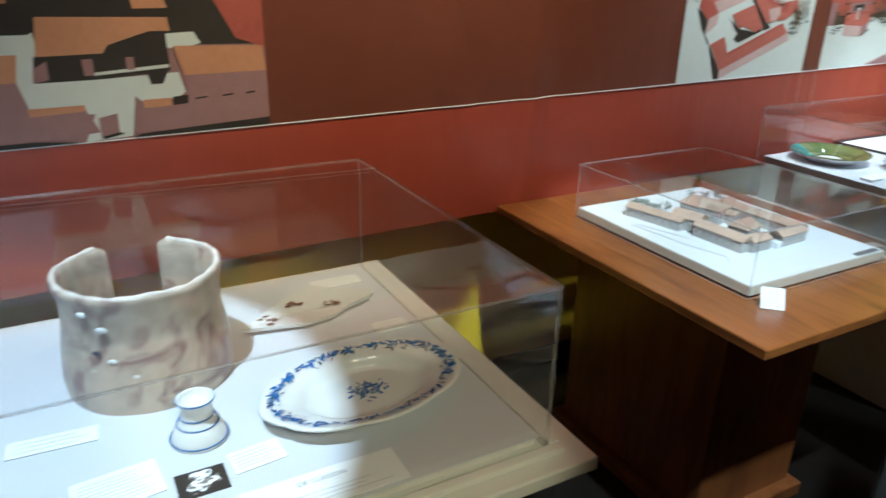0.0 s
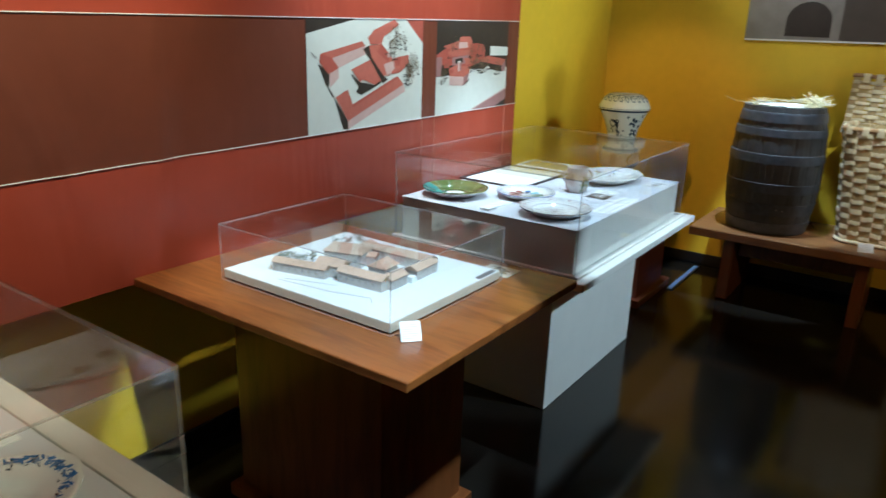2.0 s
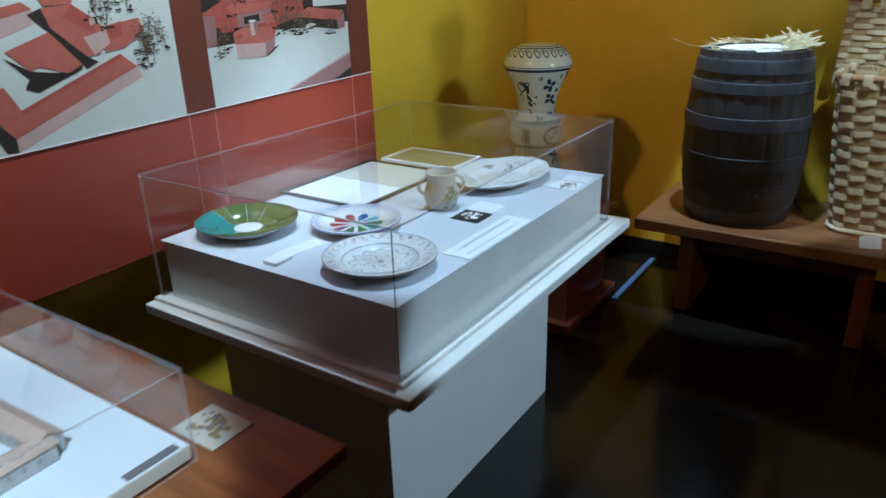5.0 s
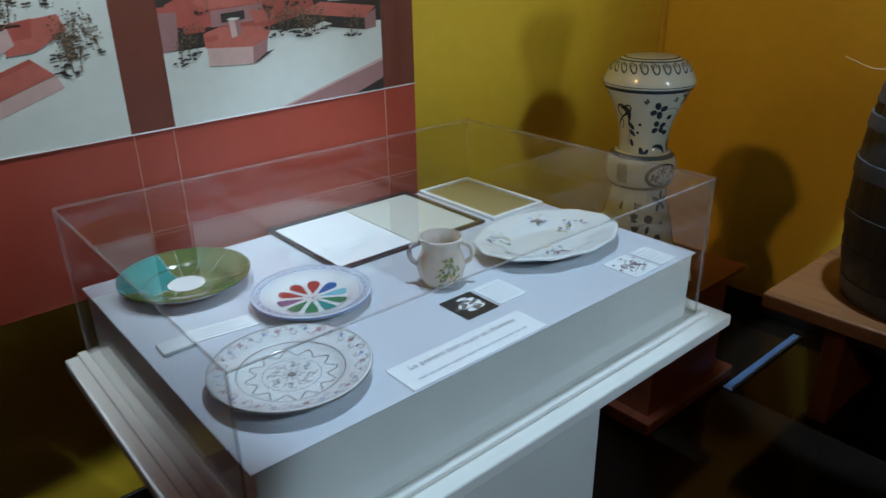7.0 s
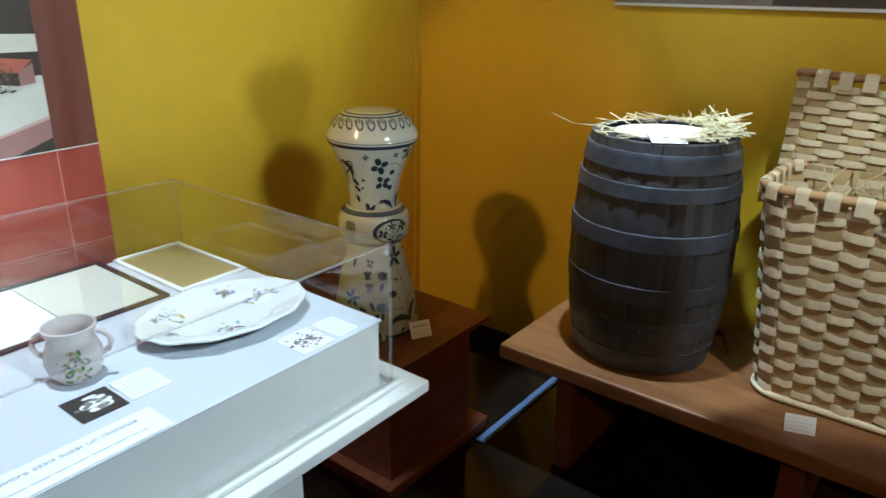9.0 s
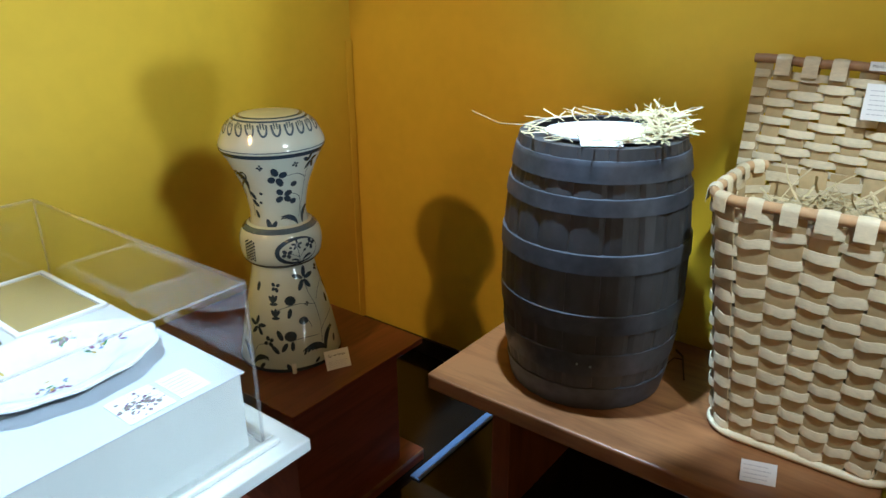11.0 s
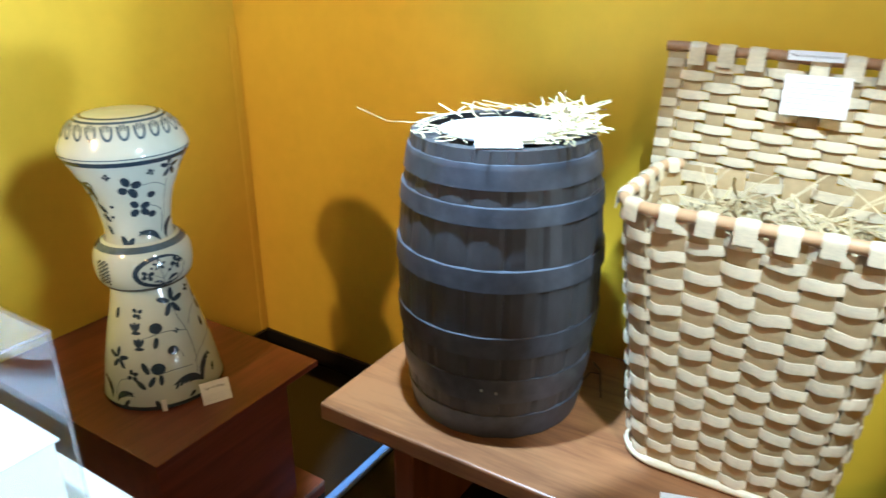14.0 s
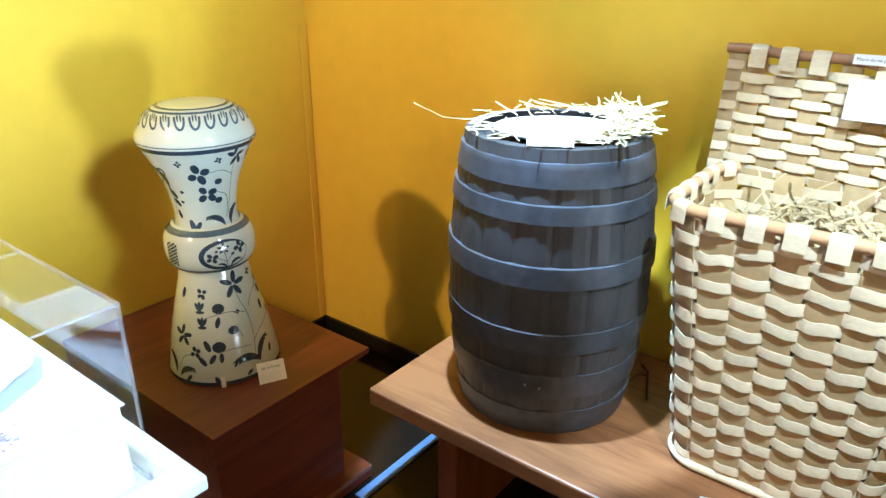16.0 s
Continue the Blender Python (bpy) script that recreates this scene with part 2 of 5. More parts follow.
def tube(bm, pts, radius, seg=8, closed=False, mat=0):
    """A round rod along points."""
    rings, n = [], len(pts)
    for i, p in enumerate(pts):
        p = Vector(p)
        a = Vector(pts[(i - 1) % n] if closed or i else pts[0])
        b = Vector(pts[(i + 1) % n] if closed or i < n - 1 else pts[-1])
        d = (b - a).normalized()
        u = d.orthogonal().normalized() if abs(d.z) > 0.95 else d.cross(Vector((0, 0, 1))).normalized()
        v = d.cross(u)
        rad = radius(i) if callable(radius) else radius
        rings.append([bm.verts.new(p + rad * (math.cos(k * math.tau / seg) * u + math.sin(k * math.tau / seg) * v)) for k in range(seg)])
    pairs = list(zip(rings, rings[1:])) + ([(rings[-1], rings[0])] if closed else [])
    for p, q in pairs:
        for k in range(seg):
            bm.faces.new((p[k], p[(k + 1) % seg], q[(k + 1) % seg], q[k])).material_index = mat
    if not closed:
        bm.faces.new(rings[0]).material_index = mat
        bm.faces.new(rings[-1][::-1]).material_index = mat


def cover(parent, x0, x1, y0, y1, z0, z1, th=0.005):
    """A bottomless clear acrylic hood: five panes with polished edges."""
    for name, b in (("pane", (x0, x1, y0, y0 + th, z0, z1 - th)), ("pane", (x0, x1, y1 - th, y1, z0, z1 - th)),
                    ("pane", (x0, x0 + th, y0 + th, y1 - th, z0, z1 - th)), ("pane", (x1 - th, x1, y0 + th, y1 - th, z0, z1 - th)),
                    ("top_pane", (x0, x1, y0, y1, z1 - th, z1))):
        bm = slab(bmesh.new(), *b)
        bm.normal_update()
        sizes = [b[1] - b[0], b[3] - b[2], b[5] - b[4]]
        thin = sizes.index(min(sizes))
        for f in bm.faces:
            f.material_index = 0 if abs(f.normal[thin]) > 0.9 else 1
        ob = part(name, bm, (PLEXI, PLEXI_RIM), parent)
        ob.visible_shadow = False


# ---- the setting ----
WX, WY = 4.295, 0.15


def setting(name, bm, mat, label, category="structure"):
    return tagged(part(name, bm, mat), label, category, kind="structure")


setting("floor", block(-3.2, WX + 0.2, -4.8, WY + 0.2, -0.2, 0.0), FLOOR, "dark polished glossy floor", "floor")
setting("ceiling", block(-3.2, WX + 0.2, -4.8, WY + 0.2, 2.75, 2.95), CEIL, "dark painted gallery ceiling", "ceiling")
setting("wall_north", block(-3.2, WX, WY, WY + 0.2, 0, 2.75), YELLOW, "matt yellow painted gallery wall", "wall")
setting("wall_east", block(WX, WX + 0.2, -4.8, WY + 0.2, 0, 2.75), YELLOW, "matt yellow painted gallery wall", "wall")
setting("wall_south", block(-3.2, WX, -4.8, -4.6, 0, 2.75), YELLOW, "matt yellow painted gallery wall", "wall")
setting("wall_west", block(-3.2, -3.0, -4.6, WY, 0, 2.75), YELLOW, "matt yellow painted gallery wall", "wall")
setting("baseboard", block(WX - 0.014, WX - 0.001, -4.6, WY - 0.002, 0.001, 0.075, 0.003), BLACK, "black painted baseboard along the yellow wall", "baseboard")
setting("baseboard", block(-3.0, WX - 0.016, WY - 0.014, WY - 0.001, 0.001, 0.075, 0.003), BLACK, "black painted baseboard along the yellow wall", "baseboard")
setting("corner_trim", block(WX - 0.034, WX - 0.003, WY - 0.007, WY - 0.001, 0.076, 1.245, 0.002), YELLOW, "yellow painted corner batten", "trim")
# ---- hanging banner ----
BANNER_TILT = 0.0165


def banner():
    ob = thing("banner", (0, 0, 0), "red and maroon printed fabric banner hanging before the wall", "banner")

    def wrinkle(x, z):
        f = 0.008 * math.exp(-((x - 0.78 - 0.05 * (z - 1.2)) / 0.035) ** 2) - 0.006 * math.exp(-((x - 0.87) / 0.05) ** 2)
        g = 0.005 * math.exp(-((x - 0.45 + 0.5 * (z - 1.2)) / 0.05) ** 2)
        return -(f + g) * min(1, max(0, (1.75 - z) / 0.6)) - 0.0015 * math.sin(3.1 * x + 1.7 * z)

    def sheet(name, z0, z1, mat, y=0.0, x0=-1.4, x1=2.81, label=""):
        bm = bmesh.new()
        nx, nz = max(1, round((x1 - x0) / 0.018)), max(1, round((z1 - z0) / 0.06))
        grid = [[bm.verts.new((x0 + (x1 - x0) * i / nx, y + wrinkle(x0 + (x1 - x0) * i / nx, z0 + (z1 - z0) * j / nz),
                               z0 + (z1 - z0) * j / nz + BANNER_TILT * (x0 + (x1 - x0) * i / nx))) for i in range(nx + 1)] for j in range(nz + 1)]
        for j in range(nz):
            for i in range(nx):
                bm.faces.new((grid[j][i], grid[j][i + 1], grid[j + 1][i + 1], grid[j + 1][i]))
        geom = bmesh.ops.extrude_face_region(bm, geom=bm.faces[:])
        bmesh.ops.translate(bm, verts=[v for v in geom["geom"] if isinstance(v, bmesh.types.BMVert)], vec=(0, 0.002, 0))
        bmesh.ops.recalc_face_normals(bm, faces=bm.faces[:])
        return part(name, bm, mat, ob, label, True)

    sheet("lower_band", 0.712, 1.056, RED, label="bright red printed lower band")
    sheet("middle_band", 1.056, 1.452, MAROON, label="dark maroon printed middle band")
    sheet("upper_band", 1.452, 2.6, RED, label="bright red printed upper band")
    for z in (1.056, 1.452):
        sheet("line", z - 0.0012, z + 0.0012, PAPER, -0.0032, label="thin white printed line")
    for x in (2.018, 2.106, 2.703):
        sheet("line", 0.72, 1.052, PALE_LINE, -0.0024, x - 0.001, x + 0.001)
    return ob, wrinkle


PALE_LINE = plain("pale_line_print", (0.55, 0.25, 0.18), 0.5)
BANNER, banner_wrinkle = banner()

# printed photographs of a model of farm buildings
P_WHITE = plain("photo_pale_ground", (0.60, 0.62, 0.56), 0.4, 0, 0.05)
P_DARK = plain("photo_dark_background", (0.035, 0.028, 0.022), 0.4, 0, 0.2)
P_ROOF = plain("photo_red_roof", (0.42, 0.12, 0.085), 0.4, 0, 0.15, 60)
P_ROOF2 = plain("photo_dark_red_roof", (0.36, 0.085, 0.06), 0.4, 0, 0.15, 60)
P_TAN = plain("photo_tan_roof", (0.50, 0.23, 0.12), 0.4, 0, 0.12, 60)
P_WALL = plain("photo_mauve_wall", (0.30, 0.16, 0.15), 0.4, 0, 0.12, 40)
P_TREE = plain("photo_brown_trees", (0.11, 0.075, 0.045), 0.4, 0, 0.3, 90)
P_PINK = plain("photo_pink_shade", (0.52, 0.36, 0.32), 0.4, 0, 0.12, 40)
P_LEAF = plain("photo_olive_leaves", (0.22, 0.17, 0.09), 0.4, 0, 0.3, 90)
P_MATS = (P_WHITE, P_DARK, P_ROOF, P_ROOF2, P_TAN, P_WALL, P_TREE, P_PINK, P_LEAF)


def photo(x0, x1, z0, z1, ground, shapes, label, trees=()):
    """A photograph printed flat on the banner; shapes: (tone, corners in 0..1)."""
    bm = bmesh.new()

    def at(u, v, k):
        x, z = x0 + (x1 - x0) * u, z0 + (z1 - z0) * v
        return (x, -0.0024 - 0.00008 * k, z + BANNER_TILT * x)

    n = 12
    for i in range(n):
        bm.faces.new([bm.verts.new(at(u, v, 0)) for u, v in ((i / n, 0), ((i + 1) / n, 0), ((i + 1) / n, 1), (i / n, 1))]).material_index = ground
    for k, (tone, pts) in enumerate(shapes):
        bm.faces.new([bm.verts.new(at(min(1, max(0, u)), min(1, max(0, v)), k + 1)) for u, v in pts]).material_index = tone
    rng = random.Random(len(shapes))
    wide = (z1 - z0) / (x1 - x0)

    def blot(cu, cv, ru, rv, k, tone):
        if 0.03 < cu < 0.97 and 0.03 < cv < 0.97:
            bm.faces.new([bm.verts.new(at(cu + ru * rng.uniform(0.5, 1.4) * math.cos(a * 1.047), cv + rv * rng.uniform(0.5, 1.4) * math.sin(a * 1.047), k)) for a in range(6)]).material_index = tone

    # small bare trees: a shadow on the ground, a thin trunk with limbs, a crown of specks
    for u, v, su, sv, count in trees:
        for _ in range(max(2, count // 14)):
            cu, cv, tall, k = u + rng.gauss(0, su), v - 0.06 + rng.gauss(0, sv), rng.uniform(0.10, 0.17), len(shapes) + 2
            for _ in range(5):
                blot(cu + rng.uniform(-0.05, 0.02), cv + rng.gauss(0, 0.006), 0.010, 0.006, k + rng.random(), 1)
            for lean, top in ((rng.uniform(-0.01, 0.01), 1.0), (0.018, 0.8), (-0.016, 0.75)):
                low = cv + (0 if top == 1.0 else 0.4 * tall)
                if 0.04 < cu + lean < 0.96 and 0.03 < low and cv + tall < 0.97 and 0.03 < cu < 0.97:
                    bm.faces.new([bm.verts.new(at(p, q, k + 1.5)) for p, q in ((cu - 0.0016, low), (cu + 0.0016, low), (cu + lean + 0.0008, cv + tall * top), (cu + lean - 0.0008, cv + tall * top))]).material_index = 6
            for _ in range(34):
                r = rng.uniform(0.0018, 0.0050)
                blot(cu + rng.gauss(0, 0.020), cv + tall * 0.72 + rng.gauss(0, 0.034), r, r / wide * 0.8, k + 2 + rng.random() * 2, 6 if rng.random() < 0.75 else 8)
    bmesh.ops.recalc_face_normals(bm, faces=bm.faces[:])
    for f in bm.faces:
        if f.normal.y > 0:
            f.normal_flip()
    return part("photograph", bm, P_MATS, BANNER, label)


photo(-1.15, -0.03, 1.0575, 1.4505, 5, [
    (1, ((0, .58), (1, .50), (1, 1), (0, 1))), (0, ((.40, .62), (.565, .61), (.57, .50), (.56, .20), (.40, .20))),
    (4, ((.40, .80), (.533, .80), (.533, .76), (.40, .745))), (1, ((.40, .73), (.56, .73), (.56, .60), (.40, .60))), (3, ((.90, .76), (1, .78), (1, .48), (.94, .54))),
    (4, ((.74, .80), (.80, .80), (.81, .72), (.745, .72))),
    (0, ((.795, .58), (.855, .585), (.868, .52), (.83, .49), (.80, .50))),
    (0, ((.533, .216), (.535, .35), (.66, .345), (.817, .36), (.830, .21), (.742, .20), (.728, .24), (.714, .01), (.626, .0), (.65, .155), (.533, .165))),
    (1, ((.560, .485), (.80, .60), (.802, .37), (.66, .345), (.552, .345))), (5, ((.555, .42), (.58, .46), (.58, .36), (.552, .345))), (5, ((.640, .46), (.66, .46), (.66, .37), (.642, .37))),
    (4, ((.573, .69), (.807, .67), (.810, .594), (.77, .597), (.691, .53), (.68, .487), (.5635, .485))), (0, ((.66, .385), (.80, .41), (.80, .39), (.66, .368))),
    (5, ((.72, .46), (.735, .46), (.735, .39), (.72, .39))), (1, ((.755, .38), (.80, .39), (.785, .30), (.762, .30))),
    (4, ((.40, .50), (.533, .50), (.524, .355), (.40, .35))), (5, ((.40, .35), (.524, .355), (.54, .17), (.54, .03), (.40, .02))),
    (4, ((.533, .21), (.633, .21), (.635, .175), (.535, .165))), (5, ((.533, .165), (.635, .175), (.655, .05), (.54, .02))),
    (5, ((.655, .13), (.69, .15), (.69, .03), (.655, .02))), (1, ((.655, .02), (.69, .04), (.70, .03), (.66, .008))),
    (5, ((.828, .34), (1, .34), (1, .02), (.716, .02), (.745, .19), (.80, .19), (.83, .25))), (4, ((.742, .215), (.797, .215), (.797, .17), (.742, .165))), (1, ((.80, .22), (.832, .225), (.83, .175), (.80, .17))),
    (4, ((.812, .51), (.993, .49), (1, .34), (.828, .34))), (1, ((.845, .205), (.87, .21), (.87, .20), (.845, .195))), (1, ((.902, .21), (.925, .215), (.925, .205), (.902, .20))), (1, ((.952, .215), (.972, .22), (.972, .21), (.952, .205))),
    (1, ((.40, 0), (.625, 0), (.54, .025), (.40, .03))), (1, ((.716, 0), (1, 0), (1, .05), (.73, .02))),
], "printed photograph of tan-roofed model farm buildings")
photo(1.362, 2.014, 1.0575, 1.4505, 0, [
    (1, ((0, .87), (0, 1), (.39, 1))), (3, ((.83, 1), (1, 1), (1, .77))),
    (7, ((.19, .66), (.46, .76), (.46, .68), (.24, .57))), (7, ((.16, .52), (.24, .57), (.24, .48), (.17, .40))), (7, ((.31, .08), (.81, .37), (.83, .30), (.31, .0))),
    (1, ((.08, .62), (.17, .53), (.16, .40), (.20, .32), (.19, .31), (.13, .45))), (1, ((.20, .31), (.31, .08), (.31, .0), (.27, .01))),
    (2, ((.10, .70), (.43, .80), (.46, .76), (.19, .66), (.14, .60))), (3, ((.10, .70), (.19, .66), (.24, .57), (.16, .52), (.09, .63))),
    (2, ((.31, .37), (.35, .23), (.31, .08), (.21, .31))), (2, ((.35, .23), (.75, .46), (.81, .37), (.31, .08))), (3, ((.35, .23), (.75, .46), (.76, .44), (.345, .20))),
    (1, ((.33, .52), (.41, .43), (.54, .39), (.60, .43), (.59, .40), (.42, .31), (.38, .34), (.40, .39))), (2, ((.34, .55), (.50, .63), (.60, .43), (.54, .39), (.44, .45), (.41, .43))),
    (1, ((.44, .73), (.49, .76), (.51, .65), (.63, .46), (.66, .43), (.61, .40), (.50, .63))), (2, ((.49, .76), (.60, .77), (.68, .67), (.72, .59), (.67, .47), (.62, .47), (.51, .65))),
    (2, ((.48, .83), (.53, .90), (.72, 1), (.76, .95), (.62, .84), (.60, .77), (.50, .77))), (3, ((.60, .77), (.68, .67), (.66, .60), (.56, .70))),
    (2, ((.71, .63), (.85, .66), (.87, .58), (.77, .49), (.69, .48))), (7, ((.62, .58), (.71, .61), (.72, .53), (.65, .47))), (3, ((.71, .63), (.78, .65), (.77, .56), (.72, .55))),
    (7, ((.655, .68), (.675, .69), (.675, .65), (.655, .64))), (1, ((.675, .69), (.685, .68), (.685, .645), (.675, .65))), (1, ((.03, .71), (.068, .66), (.072, .665), (.035, .715))),
], "printed photograph of a red-roofed model seen from above", ((.74, .77, .05, .05, 84), (.88, .52, .03, .06, 84), (.88, .44, .03, .03, 42)))
photo(2.112, 2.699, 1.0575, 1.4505, 1, [
    (0, ((0, .41), (.22, .42), (.45, .47), (.62, .46), (1, .46), (1, 0), (0, 0))), (5, ((.46, 0), (1, .20), (1, 0))), (7, ((.46, 0), (1, .215), (1, .195), (.49, 0))), (1, ((.84, 0), (1, .08), (1, 0))),
    (0, ((.73, .72), (1, .70), (1, .60), (.73, .61))), (3, ((.03, .66), (.20, .76), (.46, .76), (.64, .72), (.66, .56), (.45, .50), (.03, .54))), (2, ((.08, .73), (.30, .79), (.46, .77), (.46, .71), (.20, .68))),
    (7, ((.28, .77), (.40, .77), (.40, .71), (.28, .70))), (2, ((.30, .83), (.43, .83), (.47, .77), (.28, .77))), (3, ((.50, .76), (.62, .74), (.66, .66), (.52, .66))),
    (3, ((0, .65), (.06, .65), (.07, .62), (0, .62))), (5, ((0, .62), (.07, .62), (.06, .42), (0, .41))), (2, ((.13, .66), (.17, .69), (.44, .68), (.42, .63), (.19, .62))), (5, ((.20, .61), (.42, .63), (.41, .54), (.20, .52))), (1, ((.24, .59), (.34, .60), (.34, .55), (.24, .54))),
    (2, ((.36, .60), (.47, .58), (.47, .53), (.38, .52))), (3, ((.08, .58), (.18, .56), (.17, .50), (.09, .50))), (7, ((.17, .42), (.36, .39), (.355, .29), (.17, .31))), (5, ((.36, .39), (.43, .44), (.42, .35), (.355, .29))), (1, ((.355, .29), (.42, .35), (.455, .36), (.38, .30))),
    (2, ((.16, .49), (.23, .52), (.45, .50), (.43, .43), (.36, .39), (.165, .41))), (3, ((.165, .47), (.22, .48), (.22, .45), (.17, .44))), (7, ((.27, .55), (.295, .55), (.30, .46), (.275, .45))), (5, ((.295, .55), (.315, .555), (.32, .47), (.30, .46))), (0, ((.26, .555), (.28, .565), (.32, .56), (.30, .548))),
    (1, ((.63, .53), (.91, .49), (.91, .41), (.64, .47))), (5, ((.91, .49), (.97, .54), (.97, .42), (.91, .41))), (2, ((.57, .55), (.69, .61), (.97, .555), (.91, .485))), (0, ((.645, .475), (.70, .49), (.74, .47), (.66, .455))),
], "printed photograph of a red-roofed model on pale ground", ((.12, .43, .025, .02, 42), (.50, .52, .03, .02, 56), (.58, .50, .03, .02, 42), (.68, .50, .05, .02, 56), (.82, .46, .03, .01, 28), (.30, .72, .12, .03, 28), (.55, .68, .06, .03, 42)))

# ---- framed arch photograph on the east wall ----
def wall_picture():
    ob = thing("wall_picture", (WX, -1.285, 1.445), "grey photograph panel of a stone arch on the yellow wall", "picture")
    part("panel", block(-0.016, -0.002, -0.565, 0.565, 0, 0.75, 0.002), plain("grey_stone_photo", (0.24, 0.22, 0.20), 0.5, 0, 0.25, 14), ob)
    bm = bmesh.new()
    pts = [(0.347, 0.030), (0.109, 0.026)] + [(0.228 - 0.119 * math.cos(a * math.pi / 12), 0.115 + 0.105 * math.sin(a * math.pi / 12)) for a in range(13)]
    bm.faces.new([bm.verts.new((-0.0172, y, z)) for y, z in pts])
    part("arch_opening", bm, P_DARK, ob, "dark arched opening in the photograph")
    bm = bmesh.new()
    bm.faces.new([bm.verts.new((-0.0170, y, z)) for y, z in ((0.06, 0.012), (-0.555, 0.012), (-0.555, 0.74), (0.06, 0.74))])
    part("shaded_wall", bm, plain("dark_photo_wall", (0.07, 0.055, 0.045), 0.5, 0, 0.25, 10), ob, "dark brown part of the photograph")
    part("bottom_edge", block(-0.019, -0.0165, -0.563, 0.563, 0.001, 0.010), PAPER, ob, "thin white lower margin")


wall_picture()

# ---- showcases ----


def showcase(name, at, label, tray, inner, hood, foot, group="museum showcases"):
    """tray, inner, hood, foot: (x0, x1, y0, y1, z0, z1) in the world."""
    ob = thing(name, at, label, "showcase", group)
    off = [v for c in at for v in (c, c)]

    def rel(b):
        return [p - q for p, q in zip(b, off)]

    part("pedestal", block(*rel(foot), 0.002), WHITE, ob)
    part("tray", block(*rel(tray), 0.004), WHITE, ob)
    part("platform", block(*rel(inner), 0.002), WHITE, ob)
    top = list(inner)
    top[4], top[5] = inner[5] + 0.0005, inner[5] + 0.004
    top[0], top[1], top[2], top[3] = top[0] - 0.006, top[1] + 0.006, top[2] - 0.006, top[3] + 0.004
    part("display_board", block(*rel(top), 0.001), BOARD, ob, "pale grey-white display board")
    hx0, hx1, hy0, hy1, hz = *rel(hood)[:4], tray[5] - at[2]
    for b in ((hx0 - 0.020, hx1 + 0.020, hy0 - 0.020, hy0 - 0.001), (hx0 - 0.020, hx0 - 0.001, hy0 - 0.0005, hy1), (hx1 + 0.001, hx1 + 0.020, hy0 - 0.0005, hy1)):
        part("hood_rail", block(*b, hz + 0.0004, hz + 0.011, 0.002), WHITE, ob)
    cover(ob, *rel(hood))
    return ob


showcase("showcase", (2.40, -0.45, 0), "white pedestal showcase with acrylic hood and decorated plates",
         (1.775, 3.062, -0.902, 0.0 - 0.015, 0.592, 0.622), (1.845, 2.972, -0.826, -0.045, 0.6225, 0.786), (1.822, 2.995, -0.846, -0.022, 0.6225, 0.974),
         (1.925, 2.815, -0.718, -0.12, 0.001, 0.5915))
showcase("showcase", (-0.55, -0.6, 0), "white pedestal showcase with acrylic hood and broken pottery",
         (-1.32, 0.215, -1.040, -0.10, 0.650, 0.678), (-1.25, 0.135, -0.965, -0.17, 0.6785, 0.694), (-1.27, 0.150, -0.985, -0.15, 0.6785, 0.985),
         (-1.18, 0.05, -0.86, -0.2, 0.001, 0.6495))

# ---- wooden table with the model ----


def pedestal_table():
    ob = thing("pedestal_table", (1.07, -0.5, 0), "varnished red-brown wooden table on a solid box pedestal", "table")
    part("tabletop", block(-0.409, 0.415, -0.502, 0.492, 0.721, 0.745, 0.003), TABLE_WOOD, ob)
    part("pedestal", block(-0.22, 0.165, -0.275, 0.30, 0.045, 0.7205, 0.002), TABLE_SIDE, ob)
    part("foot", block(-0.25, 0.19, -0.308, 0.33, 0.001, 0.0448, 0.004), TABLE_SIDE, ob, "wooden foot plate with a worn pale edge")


pedestal_table()

# ---- stand, bench ----


def stand():
    ob = thing("display_stand", (3.52, -0.3, 0), "dark red-brown wooden box stand in the corner", "stand")
    part("top", block(-0.256, 0.272, -0.293, 0.44, 0.407, 0.425, 0.002), BOX_WOOD, ob)
    part("body", block(-0.2545, 0.150, -0.2915, 0.43, 0.045, 0.4068, 0.001), BOX_WOOD, ob)
    base = part("base_plate", block(-0.295, 0.235, -0.318, 0.44, 0.001, 0.0447, 0.002), BOX_WOOD, ob)
    part("worn_edge", block(-0.293, 0.233, -0.3195, -0.3182, 0.030, 0.0445), BENCH_WOOD, base, "pale worn front edge")


stand()


def bench(at, length, label):
    ob = thing("bench", at, label, "bench", "benches along the yellow wall")
    part("seat", block(-0.205, 0.415, -length / 2, length / 2, 0.362, 0.412, 0.006), BENCH_WOOD, ob, "light brown bench seat plank")
    for s in (-1, 1):
        y = s * (length / 2 - 0.22)
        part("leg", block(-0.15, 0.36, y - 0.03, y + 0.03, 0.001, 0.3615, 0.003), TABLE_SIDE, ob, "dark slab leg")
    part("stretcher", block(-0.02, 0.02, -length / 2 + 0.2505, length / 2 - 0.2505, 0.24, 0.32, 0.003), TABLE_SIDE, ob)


bench((3.86, -1.275, 0), 1.11, "light brown wooden bench holding barrel and basket")
bench((3.86, -2.72, 0), 1.24, "light brown wooden bench, empty, along the wall")
tagged(part("floor_strip", block(3.66, 4.21, -0.675, -0.640, 0.001, 0.008, 0.002), BLUE), "pale blue plastic strip lying on the dark floor", "strip")

# ---- cards, labels and lettering ----


